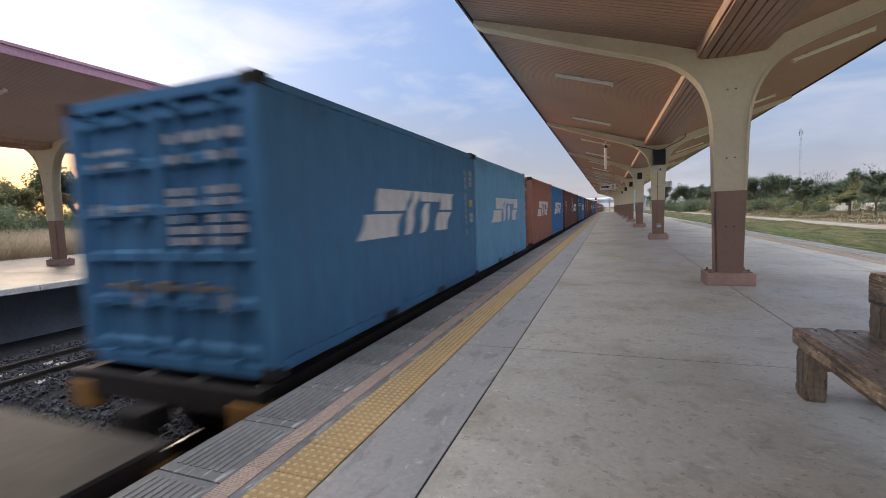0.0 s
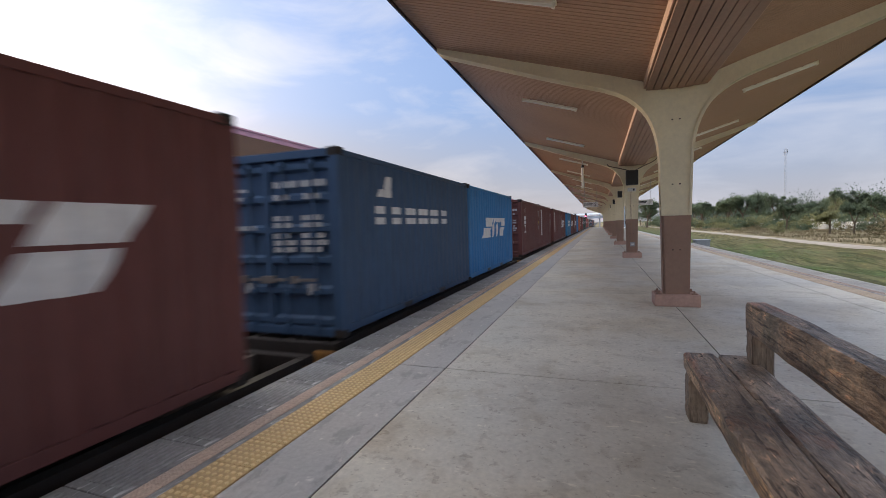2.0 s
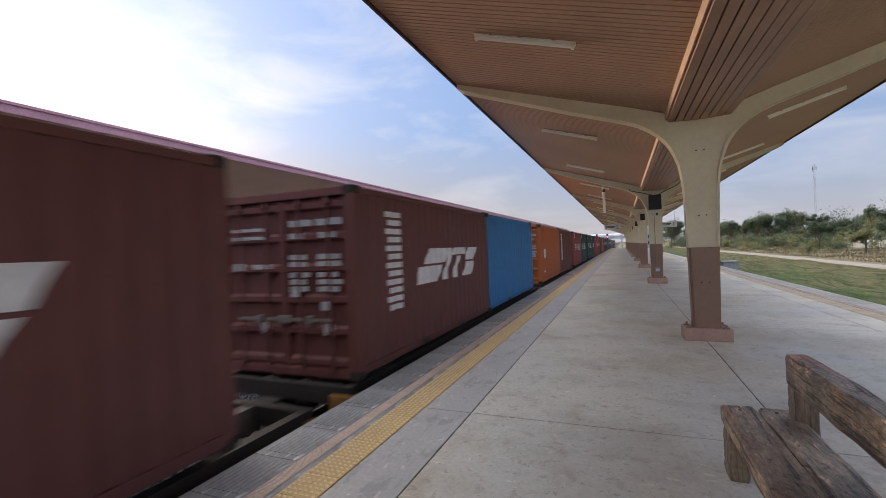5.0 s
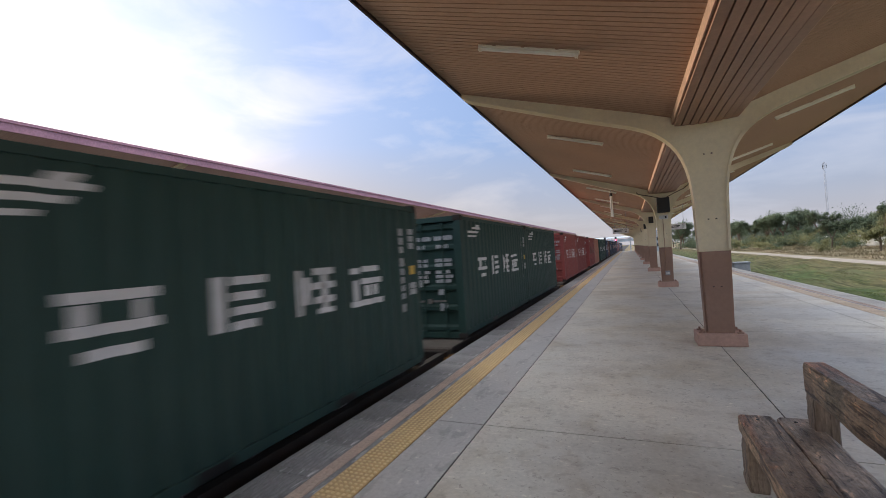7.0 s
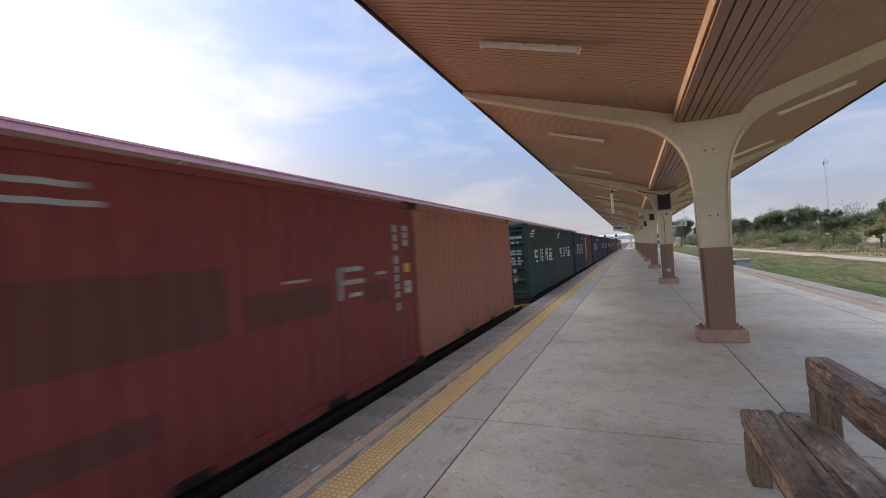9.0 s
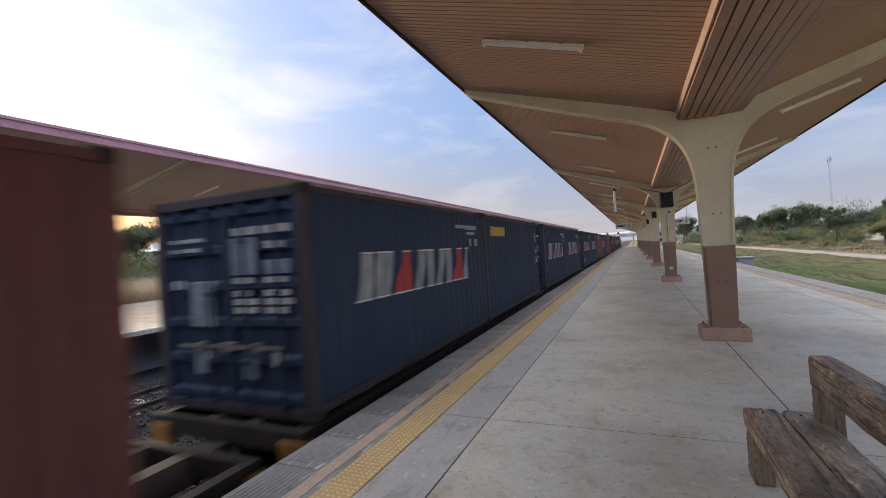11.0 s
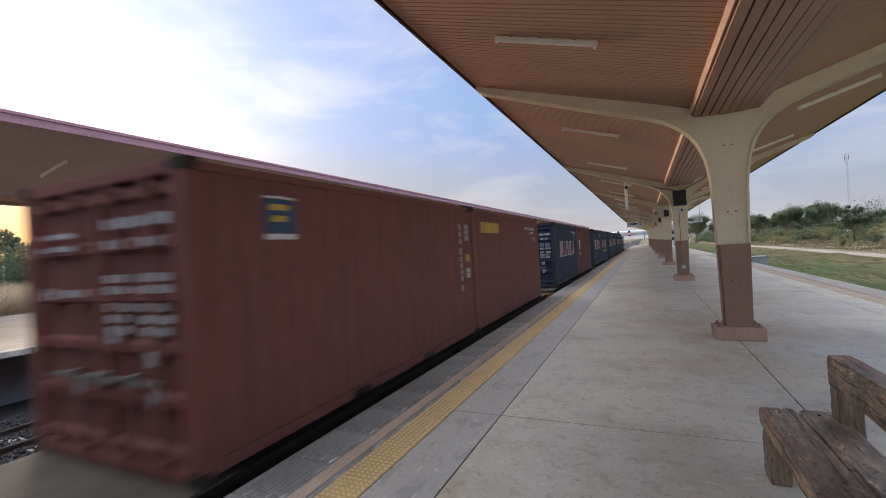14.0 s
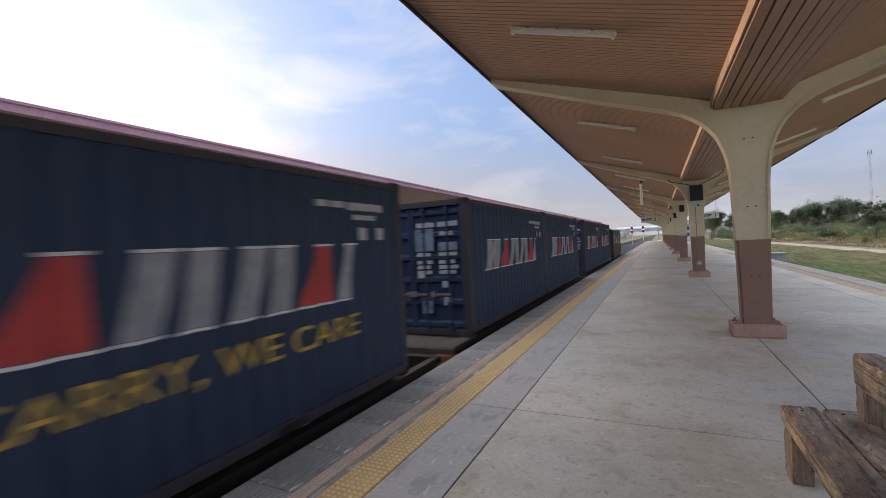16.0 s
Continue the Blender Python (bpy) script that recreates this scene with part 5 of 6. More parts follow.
def build_train():
    first = {}
    n = 0
    for k, a, b, off in LOADS:
        y = FRONT + SPACE * k + off
        decked = k in (-1, 10, 11, 12, 17, 19, 20, 22)
        if decked not in first:
            first[decked] = w = make_wagon(decked)
        else:
            w = copy_thing(first[decked], pose(TRAIN_X, y, 0))
        TRAIN.append((w, y, -0.02))
        for i, (colour, marks) in enumerate((a, b)):
            says = SAYS[marks[0] if "slogan" not in marks else "slogan"] if marks else "plain folded sides"
            c = make_container(colour, marks, "%s steel container with %s" % (WORDS[colour], says), n)
            TRAIN.append((c, y + i * (CL + 0.08), -0.02))
            n += 1
    TRAIN.append((make_van(), FRONT + SPACE * 24 + 0.2, 0.0))


build_train()


def motions():
    """The train runs past at a steady speed towards the near end of the platform."""
    for ob, y, z in TRAIN:
        walk(ob, [(t, pose(TRAIN_X, y - SPEED * t, z)) for t in (0.0, 4.0, 8.0, 12.0, 16.0)])


# ---------------------------------------------------------------- things on the platform
def rough_beam(bm, x0, x1, y0, y1, z0, z1, rng, axis="y", amp=0.010):
    """A worn timber with uneven, rounded edges."""
    n = 14
    rows = []
    for i in range(n + 1):
        f = i / n
        ring = []
        for u, v in ((-1, -0.8), (-0.85, -1), (0.85, -1), (1, -0.8), (1, 0.75), (0.82, 1), (-0.82, 1), (-1, 0.75)):
            ju, jv = rng.uniform(-amp, amp), rng.uniform(-amp, amp)
            sh = 0.93 if i in (0, n) else 1.0
            if axis == "y":
                p = ((x0 + x1) / 2 + u * sh * (x1 - x0) / 2 + ju, y0 + (y1 - y0) * f, (z0 + z1) / 2 + v * sh * (z1 - z0) / 2 + jv * 0.6)
            else:
                p = ((x0 + x1) / 2 + u * sh * (x1 - x0) / 2 + ju * 0.5, (y0 + y1) / 2 + v * sh * (y1 - y0) / 2 + jv * 0.5, z0 + (z1 - z0) * f)
            ring.append(bm.verts.new(p))
        rows.append(ring)
    for a, b in zip(rows, rows[1:]):
        for i in range(8):
            bm.faces.new((a[i], a[(i + 1) % 8], b[(i + 1) % 8], b[i]))
    bm.faces.new(rows[0])
    bm.faces.new(rows[-1])
    bmesh.ops.recalc_face_normals(bm, faces=bm.faces[:])
    return bm


def build_bench():
    rng = random.Random(3)
    b = thing("bench", "heavy weathered railway-sleeper timber bench with open backrest", "bench")
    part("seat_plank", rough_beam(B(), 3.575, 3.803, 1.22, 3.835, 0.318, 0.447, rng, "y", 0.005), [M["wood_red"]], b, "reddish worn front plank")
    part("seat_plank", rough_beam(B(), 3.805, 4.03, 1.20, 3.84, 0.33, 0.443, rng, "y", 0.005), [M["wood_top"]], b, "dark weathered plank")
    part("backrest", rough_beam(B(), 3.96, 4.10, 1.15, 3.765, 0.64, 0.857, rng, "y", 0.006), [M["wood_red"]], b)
    for y in (1.45, 3.67):
        part("leg", rough_beam(B(), 3.575, 3.70, y - 0.085, y + 0.085, 0.0, 0.325, rng, "z", 0.006), [M["wood_post"]], b)
        part("back_post", rough_beam(B(), 3.965, 4.095, y - 0.09 + (0.03 if y > 2 else -0.05), y + 0.09 - (0.0 if y > 2 else 0.05), 0.0, 0.66, rng, "z", 0.006), [M["wood_post"]], b)
        part("bearer", rough_beam(B(), 3.69, 4.0, y - 0.05, y + 0.05, 0.20, 0.335, rng, "y", 0.004), [M["wood_post"]], b)
    for x, y in ((3.68, 3.74), (3.90, 3.75), (3.70, 1.35), (3.92, 1.35)):
        bm = B()
        cyl(bm, (x, y, 0.435), (x, y, 0.446), 0.011, seg=8)
        part("bolt", bm, M["black"], b)
    # the top faces carry the greyer, darker timber
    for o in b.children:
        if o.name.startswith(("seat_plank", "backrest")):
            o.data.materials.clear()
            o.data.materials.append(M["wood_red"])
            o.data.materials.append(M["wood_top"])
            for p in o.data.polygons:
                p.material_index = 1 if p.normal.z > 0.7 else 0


build_bench()


def hanging_sign(cx, y, digit):
    s = thing("platform_sign", "pale hanging platform sign with the number " + digit, "sign", "platform signs")
    bm = B()
    box(bm, cx - 0.54, cx + 0.54, y - 0.05, y + 0.05, 2.55, 2.93, 0.012)
    part("panel", bm, M["sign_face"], s)
    for dx in (-0.4, 0.4):
        bm = B()
        cyl(bm, (cx + dx, y, 2.92), (cx + dx, y, 4.35), 0.012, seg=6)
        part("hanger_rod", bm, M["steel"], s)
    for z, w in ((2.80, 0.62), (2.72, 0.55)):
        bm = B()
        box(bm, cx - 0.46, cx - 0.46 + w, y - 0.054, y - 0.049, z - 0.028, z + 0.028)
        part("text_line", bm, M["black"], s, "dark line of print")
    cu = bpy.data.curves.new("numeral", "FONT")
    cu.body, cu.size, cu.extrude = digit, 0.34, 0.002
    tmp = bpy.data.objects.new("numeral", cu)
    scene.collection.objects.link(tmp)
    bpy.context.view_layer.update()
    me = bpy.data.meshes.new_from_object(tmp)
    bpy.data.objects.remove(tmp)
    me.materials.clear()
    me.materials.append(M["black"])
    t = part("numeral", me, None, s, "dark numeral")
    t.matrix_local = pose(cx + 0.26, y - 0.054, 2.63, 90, 0, 0)


def build_fittings():
    hanging_sign(2.39, 34.0, "2")
    hanging_sign(6.0, 34.0, "1")
    for i, k in enumerate((1, 2, 3, 4, 5)):
        y = 8.58 + BAY * k
        sp = thing("loudspeaker_box", "black box loudspeaker on the canopy column", "loudspeaker", "loudspeakers on the columns")
        big = 0.22 if k == 1 else 0.13
        low_z = 2.86 if k == 1 else 2.93
        bm = B()
        box(bm, 4.2 - big, 4.2 + big, y - 0.58, y - 0.25, low_z, 3.42 if k == 1 else 3.32, 0.02)
        part("case", bm, M["black"], sp)
        bm = B()
        box(bm, 4.2 - big + 0.03, 4.2 + big - 0.03, y - 0.592, y - 0.578, low_z + 0.04, 3.36 if k == 1 else 3.27)
        part("grille", bm, M["black"], sp)
        bm = B()
        box(bm, 4.12, 4.28, y - 0.30, y - 0.2, 3.1, 3.2)
        part("bracket", bm, M["steel"], sp)
        if k == 1:
            pl = thing("column_plate", "small white number plate on the column", "plate")
            bm = B()
            box(bm, 4.05, 4.35, y - 0.285, y - 0.22, 2.62, 2.76, 0.004)
            part("plate", bm, M["sign_face"], pl)
            bm = B()
            box(bm, 4.24, 4.30, y - 0.289, y - 0.284, 2.65, 2.73)
            part("print_mark", bm, M["black"], pl)
            cd = thing("conduit", "thin dark cable conduit down the column", "conduit")
            bm = B()
            cyl(bm, (4.17, y - 0.275, 0.62), (4.17, y - 0.275, 2.62), 0.012, seg=6)
            part("pipe", bm, M["valley"], cd)
            ob = thing("switch_box", "small grey electric box low on the column", "electric box")
            bm = B()
            box(bm, 4.13, 4.29, y - 0.33, y - 0.25, 0.45, 0.62, 0.01)
            part("case", bm, M["steel"], ob)
            bm = B()
            box(bm, 4.15, 4.27, y - 0.335, y - 0.328, 0.5, 0.57)
            part("cover", bm, M["sign_face"], ob)
    hp = thing("hanging_pole", "white pole hanging from the canopy soffit", "hanging pole")
    bm = B()
    cyl(bm, (2.30, 21.0, 3.0), (2.30, 21.0, 4.0), 0.055, seg=12)
    part("tube", bm, M["tube"], hp)
    bm = B()
    cyl(bm, (2.30, 21.0, 3.98), (2.30, 21.0, 4.24), 0.02, seg=8)
    part("stem", bm, M["steel"], hp)
    bm = B()
    cyl(bm, (2.30, 21.0, 3.93), (2.30, 21.0, 4.06), 0.075, 0.05, seg=12)
    part("collar", bm, M["black"], hp)
    ca = thing("cable_bracket", "dark bent cable under the canopy arm", "cable")
    bm = B()
    for pts in ([(3.30, 18.88, 3.74), (3.36, 18.88, 3.66), (3.5, 18.88, 3.62), (3.72, 18.88, 3.56), (4.1, 18.88, 3.44)],
                [(4.3, 18.88, 3.42), (4.62, 18.88, 3.58), (4.95, 18.88, 3.72), (5.1, 18.88, 3.84), (5.12, 18.88, 3.98)]):
        for p, q in zip(pts, pts[1:]):
            cyl(bm, p, q, 0.016, seg=6)
    part("cable", bm, M["fascia"], ca)
    bx = thing("concrete_box", "weathered pale concrete inspection box in the grass", "concrete box")
    bm = B()
    box(bm, 10.9, 12.0, 43.4, 44.6, -1.3, -0.45, 0.03)
    part("box_body", bm, M["wall"], bx)
    bm = B()
    box(bm, 10.85, 12.05, 43.35, 44.65, -0.45, -0.35, 0.02)
    part("lid", bm, M["wall"], bx)


build_fittings()


# ---------------------------------------------------------------- trees, grass and the distance
def tree_meshes(seed, height, spread, leaves, size, leaf_mat, bare=0.0):
    rng = random.Random(seed)
    bm = B()
    tips = []

    def limb(p, d, ln, r, depth):
        q = p + d * ln
        cyl(bm, p, q, r, r * 0.68, 6)
        if depth == 0:
            tips.append(q)
            return
        for i in range(rng.choice((2, 3))):
            nd = (d + Vector((rng.uniform(-1, 1), rng.uniform(-1, 1), rng.uniform(-0.2, 0.6))) * spread).normalized()
            limb(q, nd, ln * rng.uniform(0.55, 0.8), r * 0.62, depth - 1)
        tips.append(q)
    limb(Vector((0, 0, -0.2)), Vector((rng.uniform(-0.1, 0.1), rng.uniform(-0.1, 0.1), 1)).normalized(), height * 0.33, height * 0.028, 3)
    trunk = mesh_of("trunk", bm, M["bark"])
    verts, faces = [], []
    good = [t for t in tips if t.z > height * 0.32] or tips
    clumps = []
    for t in good:
        for i in range(2):
            clumps.append((t + Vector((rng.gauss(0, 1), rng.gauss(0, 1), rng.gauss(0, 0.5))) * height * 0.07, height * rng.uniform(0.05, 0.12)))
    for i in range(leaves):
        c, r = clumps[rng.randrange(len(clumps))]
        d = Vector((rng.gauss(0, 1), rng.gauss(0, 1), rng.gauss(0, 0.75)))
        d = d.normalized() * r * rng.random() ** 0.4
        p = c + d
        e = Euler((rng.uniform(-0.9, 0.9), rng.uniform(-0.9, 0.9), rng.random() * 6.28)).to_matrix()
        s = size * rng.uniform(0.6, 1.4)
        k = len(verts)
        for u, v, w in ((-1, 0, 0), (0, -0.5, 0.12), (1, 0, 0), (0, 0.5, 0.12)):
            verts.append(tuple(p + e @ Vector((u * s, v * s, w * s))))
        faces.append((k, k + 1, k + 2, k + 3))
    return trunk, raw("crown", verts, faces, leaf_mat)


TREES = [tree_meshes(1, 7.0, 0.75, 7000, 0.105, M["leaf_a"]), tree_meshes(2, 6.0, 0.9, 6000, 0.10, M["leaf_b"]), tree_meshes(4, 8.5, 0.65, 8000, 0.115, M["leaf_a"]), tree_meshes(7, 4.0, 1.0, 3600, 0.085, M["leaf_b"]), tree_meshes(9, 5.5, 0.6, 1100, 0.085, M["leaf_b"])]


def bush_mesh(seed, leaves, size, mat):
    rng = random.Random(seed)
    verts, faces = [], []
    clumps = [(Vector((rng.gauss(0, 0.9), rng.gauss(0, 0.9), rng.uniform(0.2, 1.5))), rng.uniform(0.35, 0.8)) for i in range(16)]
    for i in range(leaves):
        c, r = clumps[rng.randrange(16)]
        p = c + Vector((rng.gauss(0, 1), rng.gauss(0, 1), rng.gauss(0, 0.8))).normalized() * r * rng.random() ** 0.4
        p.z = max(p.z, 0.02)
        e = Euler((rng.uniform(-1, 1), rng.uniform(-1, 1), rng.random() * 6.28)).to_matrix()
        s = size * rng.uniform(0.6, 1.4)
        k = len(verts)
        for u, v, w in ((-1, 0, 0), (0, -0.5, 0.12), (1, 0, 0), (0, 0.5, 0.12)):
            verts.append(tuple(p + e @ Vector((u * s, v * s, w * s))))
        faces.append((k, k + 1, k + 2, k + 3))
    return raw("shrub", verts, faces, mat)


BUSHES = [bush_mesh(31, 2600, 0.08, M["leaf_a"]), bush_mesh(32, 2300, 0.08, M["leaf_b"]), bush_mesh(33, 1500, 0.08, M["bank_straw"])]


def plant_bush(i, x, y, s, group):
    b = tagged(new("shrub", BUSHES[i]), ("dusty green rounded shrub", "olive green rounded shrub", "dry straw-coloured shrub")[i] + " in rough grass", "shrub", group)
    b.matrix_world = pose(x, y, ground_z(x, y), 0, 0, x * 77 % 360) @ Matrix.Scale(s, 4)


def plant(i, x, y, s, rot, label, group):
    tr = thing("tree", label, "tree", group)
    tr.matrix_world = pose(x, y, ground_z(x, y), 0, 0, rot) @ Matrix.Scale(s, 4)
    part("trunk", TREES[i][0], None, tr)
    part("crown", TREES[i][1], None, tr)


def build_trees():
    rng = random.Random(11)
    words = ["dense dusty green tree", "rounded olive-green tree", "tall dusty green tree", "low olive shrub-like tree", "sparse half-bare tree"]
    for i in range(74):
        y = rng.uniform(40, 150)
        x = rng.uniform(36, 46) + max(0, (60 - y)) * 0.1 + rng.random() * 20
        k = rng.choice((0, 0, 1, 2, 0, 3, 4, 0))
        plant(k, x, y, rng.uniform(0.5, 1.0), rng.uniform(0, 360), words[k] + " beyond the dirt road", "trees beyond the road")
    # single trees on the dry strip by the road
    for k, x, y, sc in ((1, 31.0, 48, 0.85), (4, 29.5, 44, 0.8), (3, 27.5, 38, 0.8), (1, 33, 56, 0.9), (0, 30, 62, 0.6), (4, 31, 70, 0.95), (3, 27, 60, 0.8), (0, 31, 84, 0.7)):
        plant(k, x, y, sc, x * 40 % 360, words[k] + " on the dry strip by the road", "trees by the road")
    for i in range(34):
        y = rng.uniform(36, 150)
        k = rng.choice((0, 1, 2, 2, 0))
        plant(k, rng.uniform(43, 60), y, rng.uniform(0.7, 1.15), rng.uniform(0, 360), words[k] + " behind the pale wall", "trees beyond the road")
    for i in range(26):
        plant_bush(rng.choice((0, 1, 0)), rng.uniform(33, 39), rng.uniform(34, 125), rng.uniform(0.9, 1.5), "shrubs before the pale wall")
    bm = B()
    box(bm, 40.0, 40.25, 22, 118, -1.2, 0.85, 0.02)
    solid("boundary_wall", bm, M["pale_wall"], "long pale rendered boundary wall behind the scrub", "wall", kind="structure")
    for i in range(26):
        y = 122 + i * 3.4
        plant(rng.choice((0, 2, 0)), 17 + rng.random() * 30, y + rng.uniform(-2, 2), rng.uniform(0.9, 1.35), rng.uniform(0, 360), "dusty green tree past the far end of the platform", "trees past the platform end")
    for i in range(24):
        plant_bush(rng.choice((0, 1, 0)), 17 + rng.random() * 28, rng.uniform(112, 190), rng.uniform(1.0, 1.9), "shrubs past the platform end")
    for i in range(46):
        y = 2 + 108 * ((i + rng.random()) / 46) ** 1.3
        x = -45 - rng.random() * 20 - max(0, y - 40) * 0.1
        k = rng.choice((0, 0, 2, 2, 1, 3))
        plant(k, x, y, rng.uniform(0.75, 1.2), rng.uniform(0, 360), words[k] + " behind the dry grass", "trees behind the far platform")
    for i in range(30):
        y = rng.uniform(32, 130)
        plant_bush(rng.choice((0, 1, 2, 1, 2)), 23.5 + rng.random() * 15.5, y, rng.uniform(0.35, 0.95), "shrubs beyond the road")
    for i in range(22):
        plant_bush(rng.choice((0, 1, 0)), 41.5 + rng.random() * 8, rng.uniform(36, 120), rng.uniform(1.0, 1.8), "shrubs beyond the road")
    for i in range(84):
        plant_bush(rng.choice((0, 0, 1, 0)), -38 - rng.random() * 24, rng.uniform(2, 70), rng.uniform(1.1, 2.3), "shrubs behind the far platform")
    # far woods on both sides and at the end of the line
    verts, faces = [], []
    for i in range(1500):
        side = rng.random()
        if side < 0.42:
            x, y = rng.uniform(62, 92), rng.uniform(30, 330)
        elif side < 0.75:
            x, y = rng.uniform(-96, -70), rng.uniform(-30, 330)
        else:
            x, y = rng.uniform(-110, 90), rng.uniform(270, 330)
            if abs(x) < 12:
                continue
        top = 5.6 + 2.2 * math.sin(x * 0.13 + y * 0.07) + 2.0 * math.sin(y * 0.045 + 1.0) + rng.uniform(-2.2, 2.2)
        wide = rng.uniform(1.6, 3.6)
        for q in range(150):
            d = Vector((rng.gauss(0, 1), rng.gauss(0, 1), rng.gauss(0, 1))).normalized() * rng.random() ** 0.35
            c = Vector((x + d.x * wide, y + d.y * wide, max(-1.0, top * 0.45 + d.z * top * 0.55)))
            s = rng.uniform(0.13, 0.28)
            e = Euler((rng.random() * 6, rng.random() * 6, rng.random() * 6)).to_matrix()
            k = len(verts)
            for u, v in ((-1, -0.5), (1, -0.2), (-0.1, 0.9)):
                verts.append(tuple(c + e @ Vector((u * s, v * s, 0))))
            faces.append((k, k + 1, k + 2))
    tagged(new("far_woods", raw("far_woods", verts, faces, M["leaf_far"])), "hazy line of distant woods", "woods", kind="stuff")


build_trees()


def blades(name, count, area, h0, h1, w, mat, label, seed, lean=0.35):
    rng = random.Random(seed)
    verts, faces = [], []
    for i in range(count):
        x, y = area(rng)
        z = ground_z(x, y) - 0.02
        h = rng.uniform(h0, h1)
        a = rng.random() * 6.28
        dx, dy = math.cos(a), math.sin(a)
        lx, ly = rng.gauss(0, lean) * h, rng.gauss(0, lean) * h
        k = len(verts)
        ww = w * rng.uniform(0.6, 1.4)
        verts += [(x - dx * ww, y - dy * ww, z), (x + dx * ww, y + dy * ww, z), (x + dx * ww * 0.7 + lx * 0.45, y + dy * ww * 0.7 + ly * 0.45, z + h * 0.6), (x - dx * ww * 0.7 + lx * 0.45, y - dy * ww * 0.7 + ly * 0.45, z + h * 0.6), (x + lx, y + ly, z + h)]
        faces += [(k, k + 1, k + 2, k + 3), (k + 3, k + 2, k + 4)]
    tagged(new(name, raw(name, verts, faces, mat)), label, "grass", kind="stuff")


def build_grass():
    blades("dry_grass", 80000, lambda r: (-22.0 - 20 * r.random() ** 1.7, -4 + 60 * r.random() ** 1.1), 0.5, 1.75, 0.017, M["straw"], "tall dry straw-coloured grass behind the far platform", 21, 0.55)
    blades("tall_grass", 6000, lambda r: (-25 - 16 * r.random(), -4 + 60 * r.random()), 0.5, 1.2, 0.03, M["blade"], "green weeds among the dry grass", 22)
    blades("short_grass", 70000, lambda r: (8.7 + 9.8 * r.random(), 6 + 62 * r.random() ** 1.5), 0.012, 0.038, 0.02, M["blade"], "short green grass beside the platform", 23)
    blades("bank_grass", 24000, lambda r: (21.6 + 17 * r.random(), 25 + 85 * r.random()), 0.08, 0.32, 0.025, M["bank_straw"], "dry rough grass beyond the dirt road", 24)


build_grass()


def build_distance():
    b = thing("station_building", "pale blue-grey building and footbridge at the line's far end", "building")
    bm = B()
    box(bm, 7.5, 15.5, 176, 184, -1.3, 4.6)
    wall = part("wall", bm, M["building"], b)
    bm = B()
    prism(bm, [(7.0, 4.6), (16.0, 4.6), (11.5, 6.6)], "y", 175.4, 184.6)
    part("roof", bm, M["building_roof"], b)
    for x in (8.4, 10.4, 12.4, 14.2):
        for z in (0.4, 2.6):
            bm = B()
            box(bm, x - 0.45, x + 0.45, 175.93, 176.05, z, z + 1.2)
            part("window", bm, M["glass_dark"], wall)
    f = thing("footbridge", "pale blue-grey covered footbridge across the tracks", "footbridge")
    bm = B()
    box(bm, -14, 8.5, 225.5, 228, 3.2, 3.7)
    part("deck", bm, M["building"], f)
    bm = B()
    prism(bm, [(225.1, 5.2), (228.4, 5.2), (226.7, 5.8)], "x", -14.4, 8.9)
    part("roof", bm, M["building_roof"], f)
    for x in (-14, -10.2, 3.2, 8.2):
        bm = B()
        box(bm, x - 0.25, x + 0.25, 226.3, 227.2, -1.3, 5.3)
        part("pier", bm, M["building"], f)
    for i in range(12):
        bm = B()
        x = -13.5 + i * 2.0
        box(bm, x - 0.05, x + 0.05, 225.5, 225.6, 3.7, 5.25)
        part("post", bm, M["building_roof"], f)
    bm = B()
    box(bm, -14, 8.5, 225.5, 225.56, 3.7, 4.6)
    part("parapet", bm, M["building"], f)
    for x in (-4.4, -1.15):
        s = thing("railway_signal", "lit red colour-light signal on a grey post", "railway signal", "signals at the line's far end")
        bm = B()
        cyl(bm, (x + 0.05, 150.2, -1.3), (x + 0.05, 150.2, 4.2), 0.08, seg=8)
        part("post", bm, M["steel"], s)
        bm = B()
        box(bm, x - 0.3, x + 0.3, 149.9, 150.15, 2.6, 4.4, 0.03)
        head = part("head", bm, M["black"], s)
        bm = B()
        cyl(bm, (x, 149.86, 3.4), (x, 149.91, 3.4), 0.17, seg=16)
        part("red_lamp", bm, M["signal_red"], head, "glowing red lamp")
    m = thing("radio_mast", "slender grey lattice radio mast far beyond the trees", "radio mast")
    mx, my = 69.3, 200.0
    for i in range(3):
        a = i * 2.094
        bm = B()
        cyl(bm, (mx + 0.40 * math.cos(a), my + 0.40 * math.sin(a), -1), (mx + 0.22 * math.cos(a), my + 0.22 * math.sin(a), 27.2), 0.04, seg=5)
        part("leg", bm, M["mast"], m)
    bm = B()
    for j in range(27):
        z = j * 1.0
        r = 0.40 - 0.18 * (z + 1) / 27
        for i in range(3):
            a, c = i * 2.094, (i + 1) * 2.094
            cyl(bm, (mx + r * math.cos(a), my + r * math.sin(a), z), (mx + r * math.cos(c), my + r * math.sin(c), z + (1.0 if j % 2 else 0)), 0.025, seg=4)
    part("lattice", bm, M["mast"], m)
    for z in (25.0, 25.8):
        bm = B()
        box(bm, mx - 0.62, mx - 0.42, my - 0.3, my - 0.2, z - 0.5, z + 0.8)
        box(bm, mx + 0.42, mx + 0.62, my - 0.3, my - 0.2, z - 0.2, z + 1.0)
        part("antenna", bm, M["mast"], m)
    for x, y, h in ((-31.0, 34.0, 5.2), (34, 60, 5.5), (42, 74, 6)):
        p = thing("utility_pole", "slim pale concrete utility pole", "utility pole", "utility poles")
        bm = B()
        cyl(bm, (x, y, -0.9), (x, y, h), 0.11, 0.08, 8)
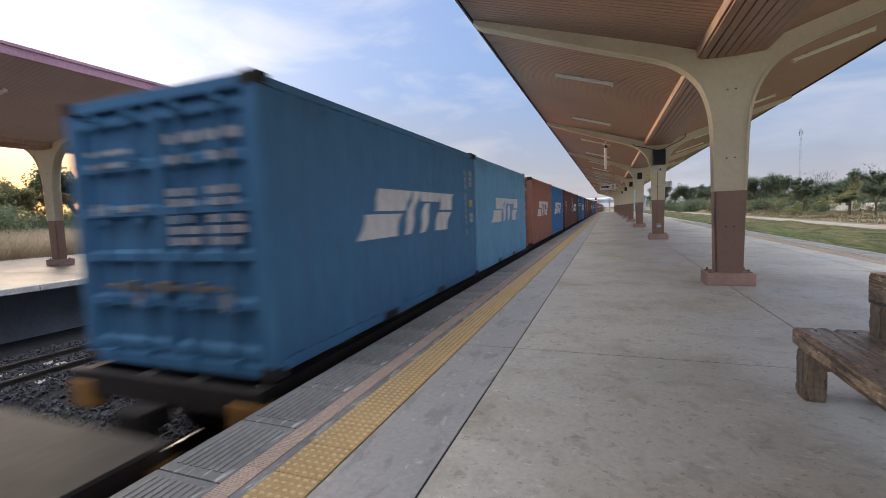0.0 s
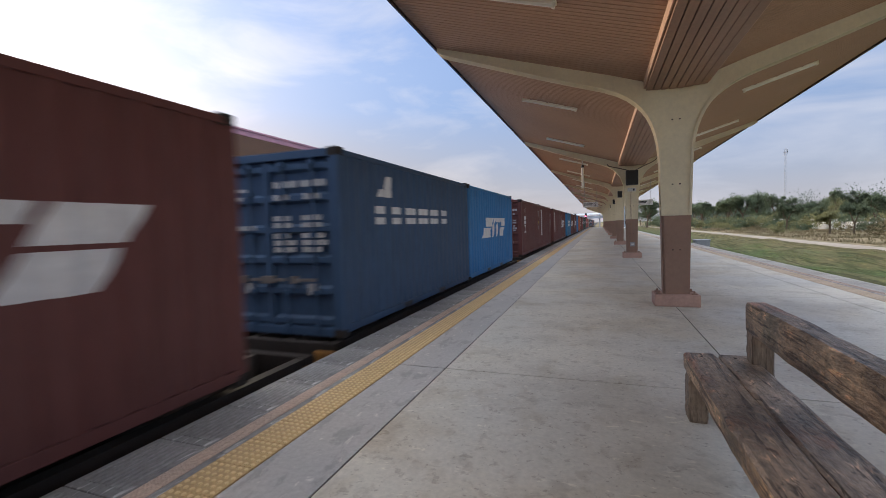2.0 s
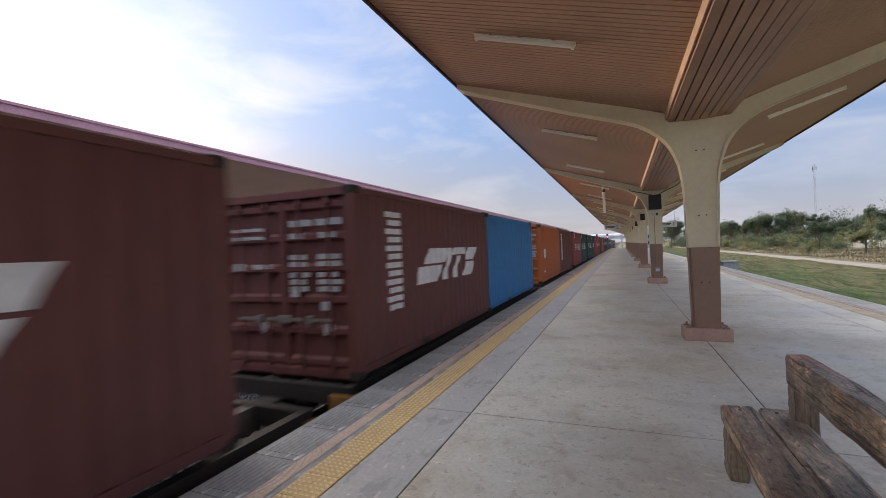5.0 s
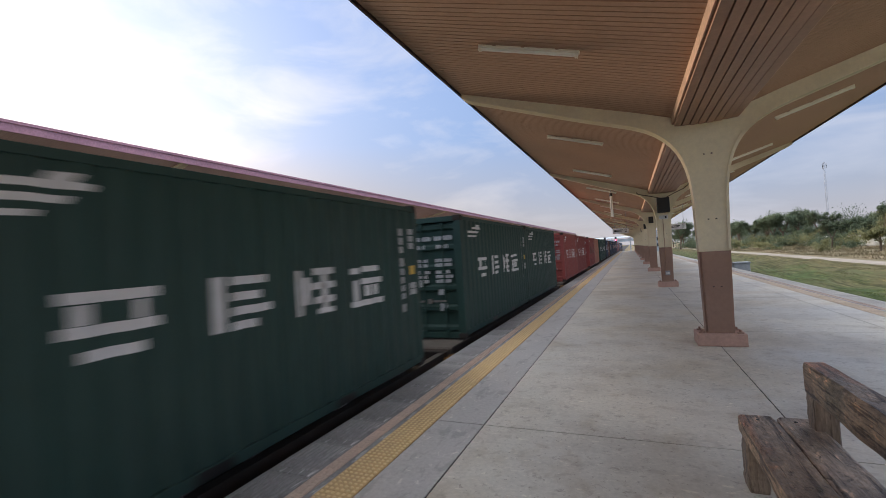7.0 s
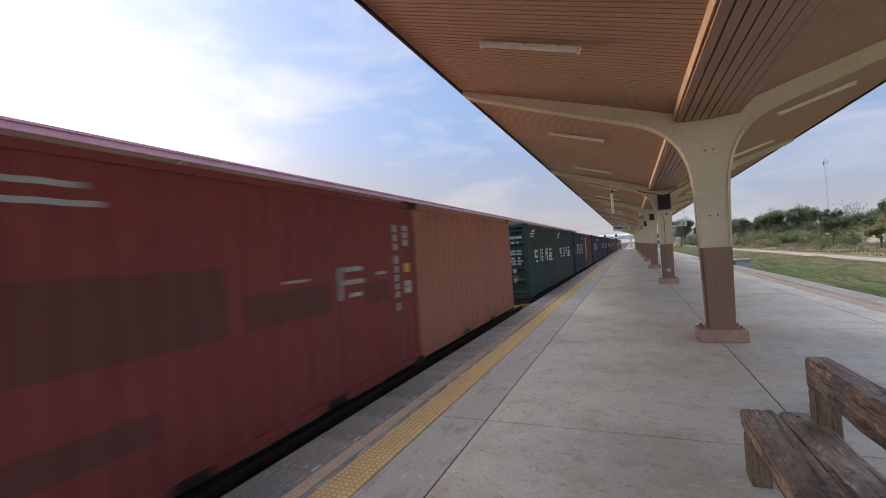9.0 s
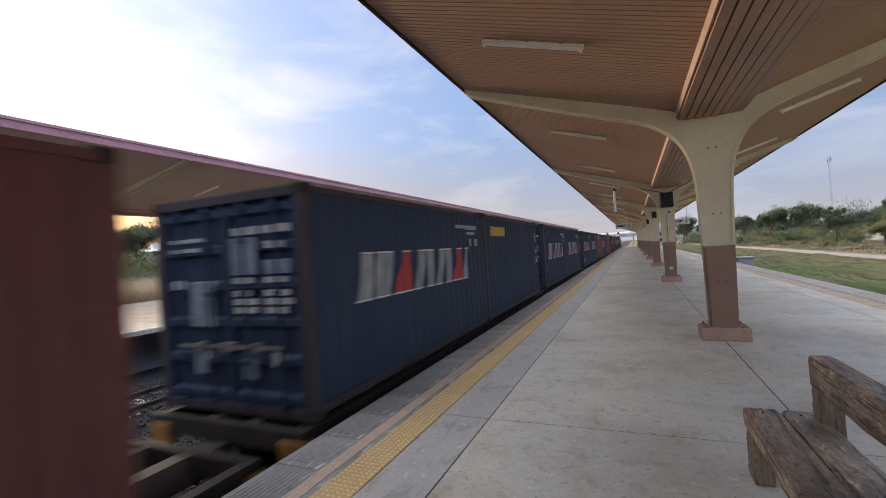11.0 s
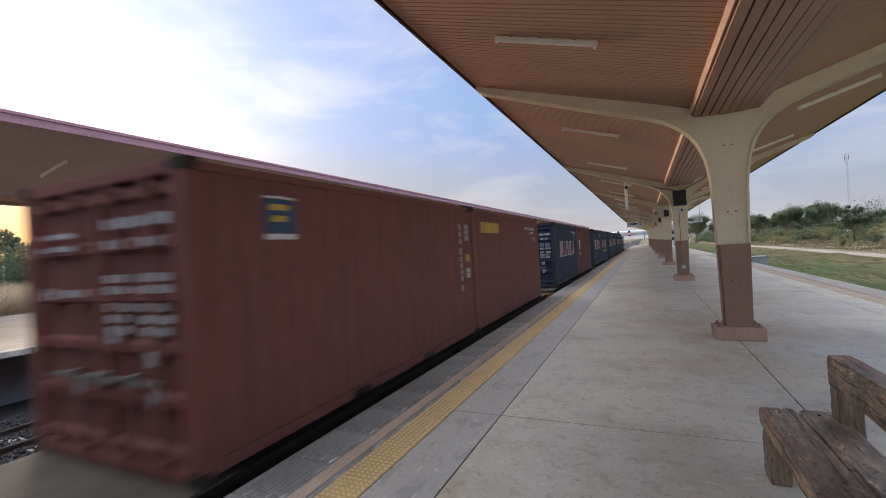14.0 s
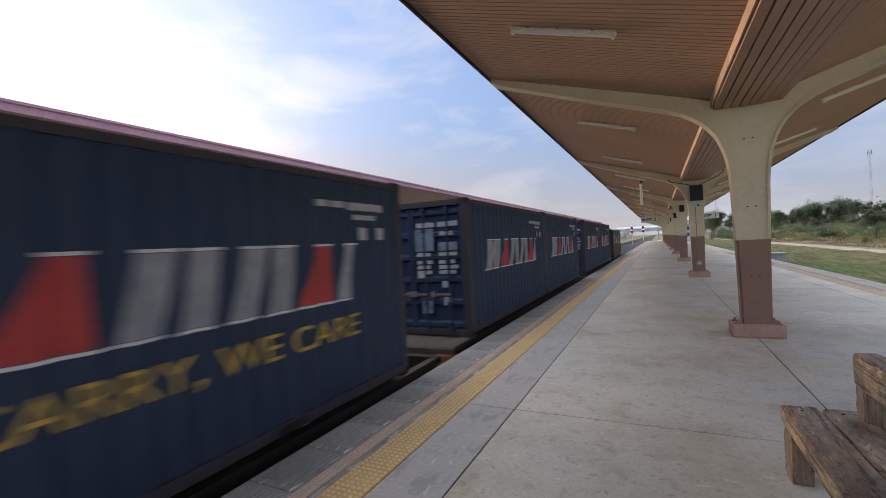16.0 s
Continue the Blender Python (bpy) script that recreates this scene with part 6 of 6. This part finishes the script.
        part("pole", bm, M["sleeper"], p)
        bm = B()
        box(bm, x - 0.6, x + 0.6, y - 0.05, y + 0.05, h - 0.4, h - 0.3)
        part("crossarm", bm, M["steel"], p)
    # a water tank on stilts, a pale house, a row of fence posts and a stack of planks across the line
    t = thing("water_tower", "grey water tank with railing on four tall legs", "water tower")
    tx, ty = -60.0, 49.3
    for dx in (-1.1, 1.1):
        for dy in (-1.1, 1.1):
            bm = B()
            cyl(bm, (tx + dx, ty + dy, -0.2), (tx + dx, ty + dy, 8.0), 0.13, seg=8)
            part("leg", bm, M["mast"], t)
    bm = B()
    box(bm, tx - 1.4, tx + 1.4, ty - 1.4, ty + 1.4, 7.9, 8.1)
    part("platform_deck", bm, M["mast"], t)
    bm = B()
    cyl(bm, (tx, ty, 8.1), (tx, ty, 9.9), 0.95, seg=20)
    part("tank", bm, M["building"], t)
    for i in range(7):
        for a in (-1.35, 1.35):
            bm = B()
            cyl(bm, (tx + a, ty - 1.35 + i * 0.45, 8.1), (tx + a, ty - 1.35 + i * 0.45, 9.2), 0.03, seg=5)
            part("rail_post", bm, M["mast"], t)
    h = thing("house", "small pale house with a low grey roof among the trees", "house")
    bm = B()
    box(bm, -66, -58, 41.5, 49.0, -0.3, 4.6)
    wall = part("wall", bm, M["pale_wall"], h)
    bm = B()
    prism(bm, [(41.0, 4.6), (49.5, 4.6), (45.2, 6.1)], "x", -66.5, -57.5)
    part("roof", bm, M["building_roof"], h)
    for y in (42.6, 45.0, 47.3):
        bm = B()
        box(bm, -58.02, -57.93, y - 0.5, y + 0.5, 1.6, 2.9)
        part("window", bm, M["glass_dark"], wall)
    for i in range(7):
        plant_bush(i % 2, -40.3, 12.6 + i * 1.3, 0.8 + 0.05 * (i % 3), "shrubs before the fence")
    for i in range(5):
        f = thing("fence_post", "short pale concrete fence post behind the grass", "fence post", "fence posts behind the grass")
        f.location = (-42.0, 14.0 + i * 1.15, -0.2)
        bm = B()
        box(bm, -0.06, 0.06, -0.06, 0.06, 0.0, 2.85, 0.015)
        part("post", bm, M["sign_face"], f)
    st = thing("plank_stack", "small dark stack of planks on the far platform", "planks")
    for i in range(3):
        for j in range(3 - i):
            bm = B()
            box(bm, -15.15 + j * 0.26 + i * 0.13, -14.92 + j * 0.26 + i * 0.13, 13.7, 16.0, 0.1 + i * 0.1, 0.195 + i * 0.1, 0.006)
            part("plank", bm, M["wood_top"], st)
    w = thing("boundary_wall", "low pale concrete wall beyond the trees", "wall")
    for i in range(30):
        bm = B()
        box(bm, 36.0, 36.2, 42 + i * 3, 44.9 + i * 3, -1.0, 0.45)
        part("panel", bm, M["sign_face"], w)


build_distance()
edge_strips(FLOOR)
motions()
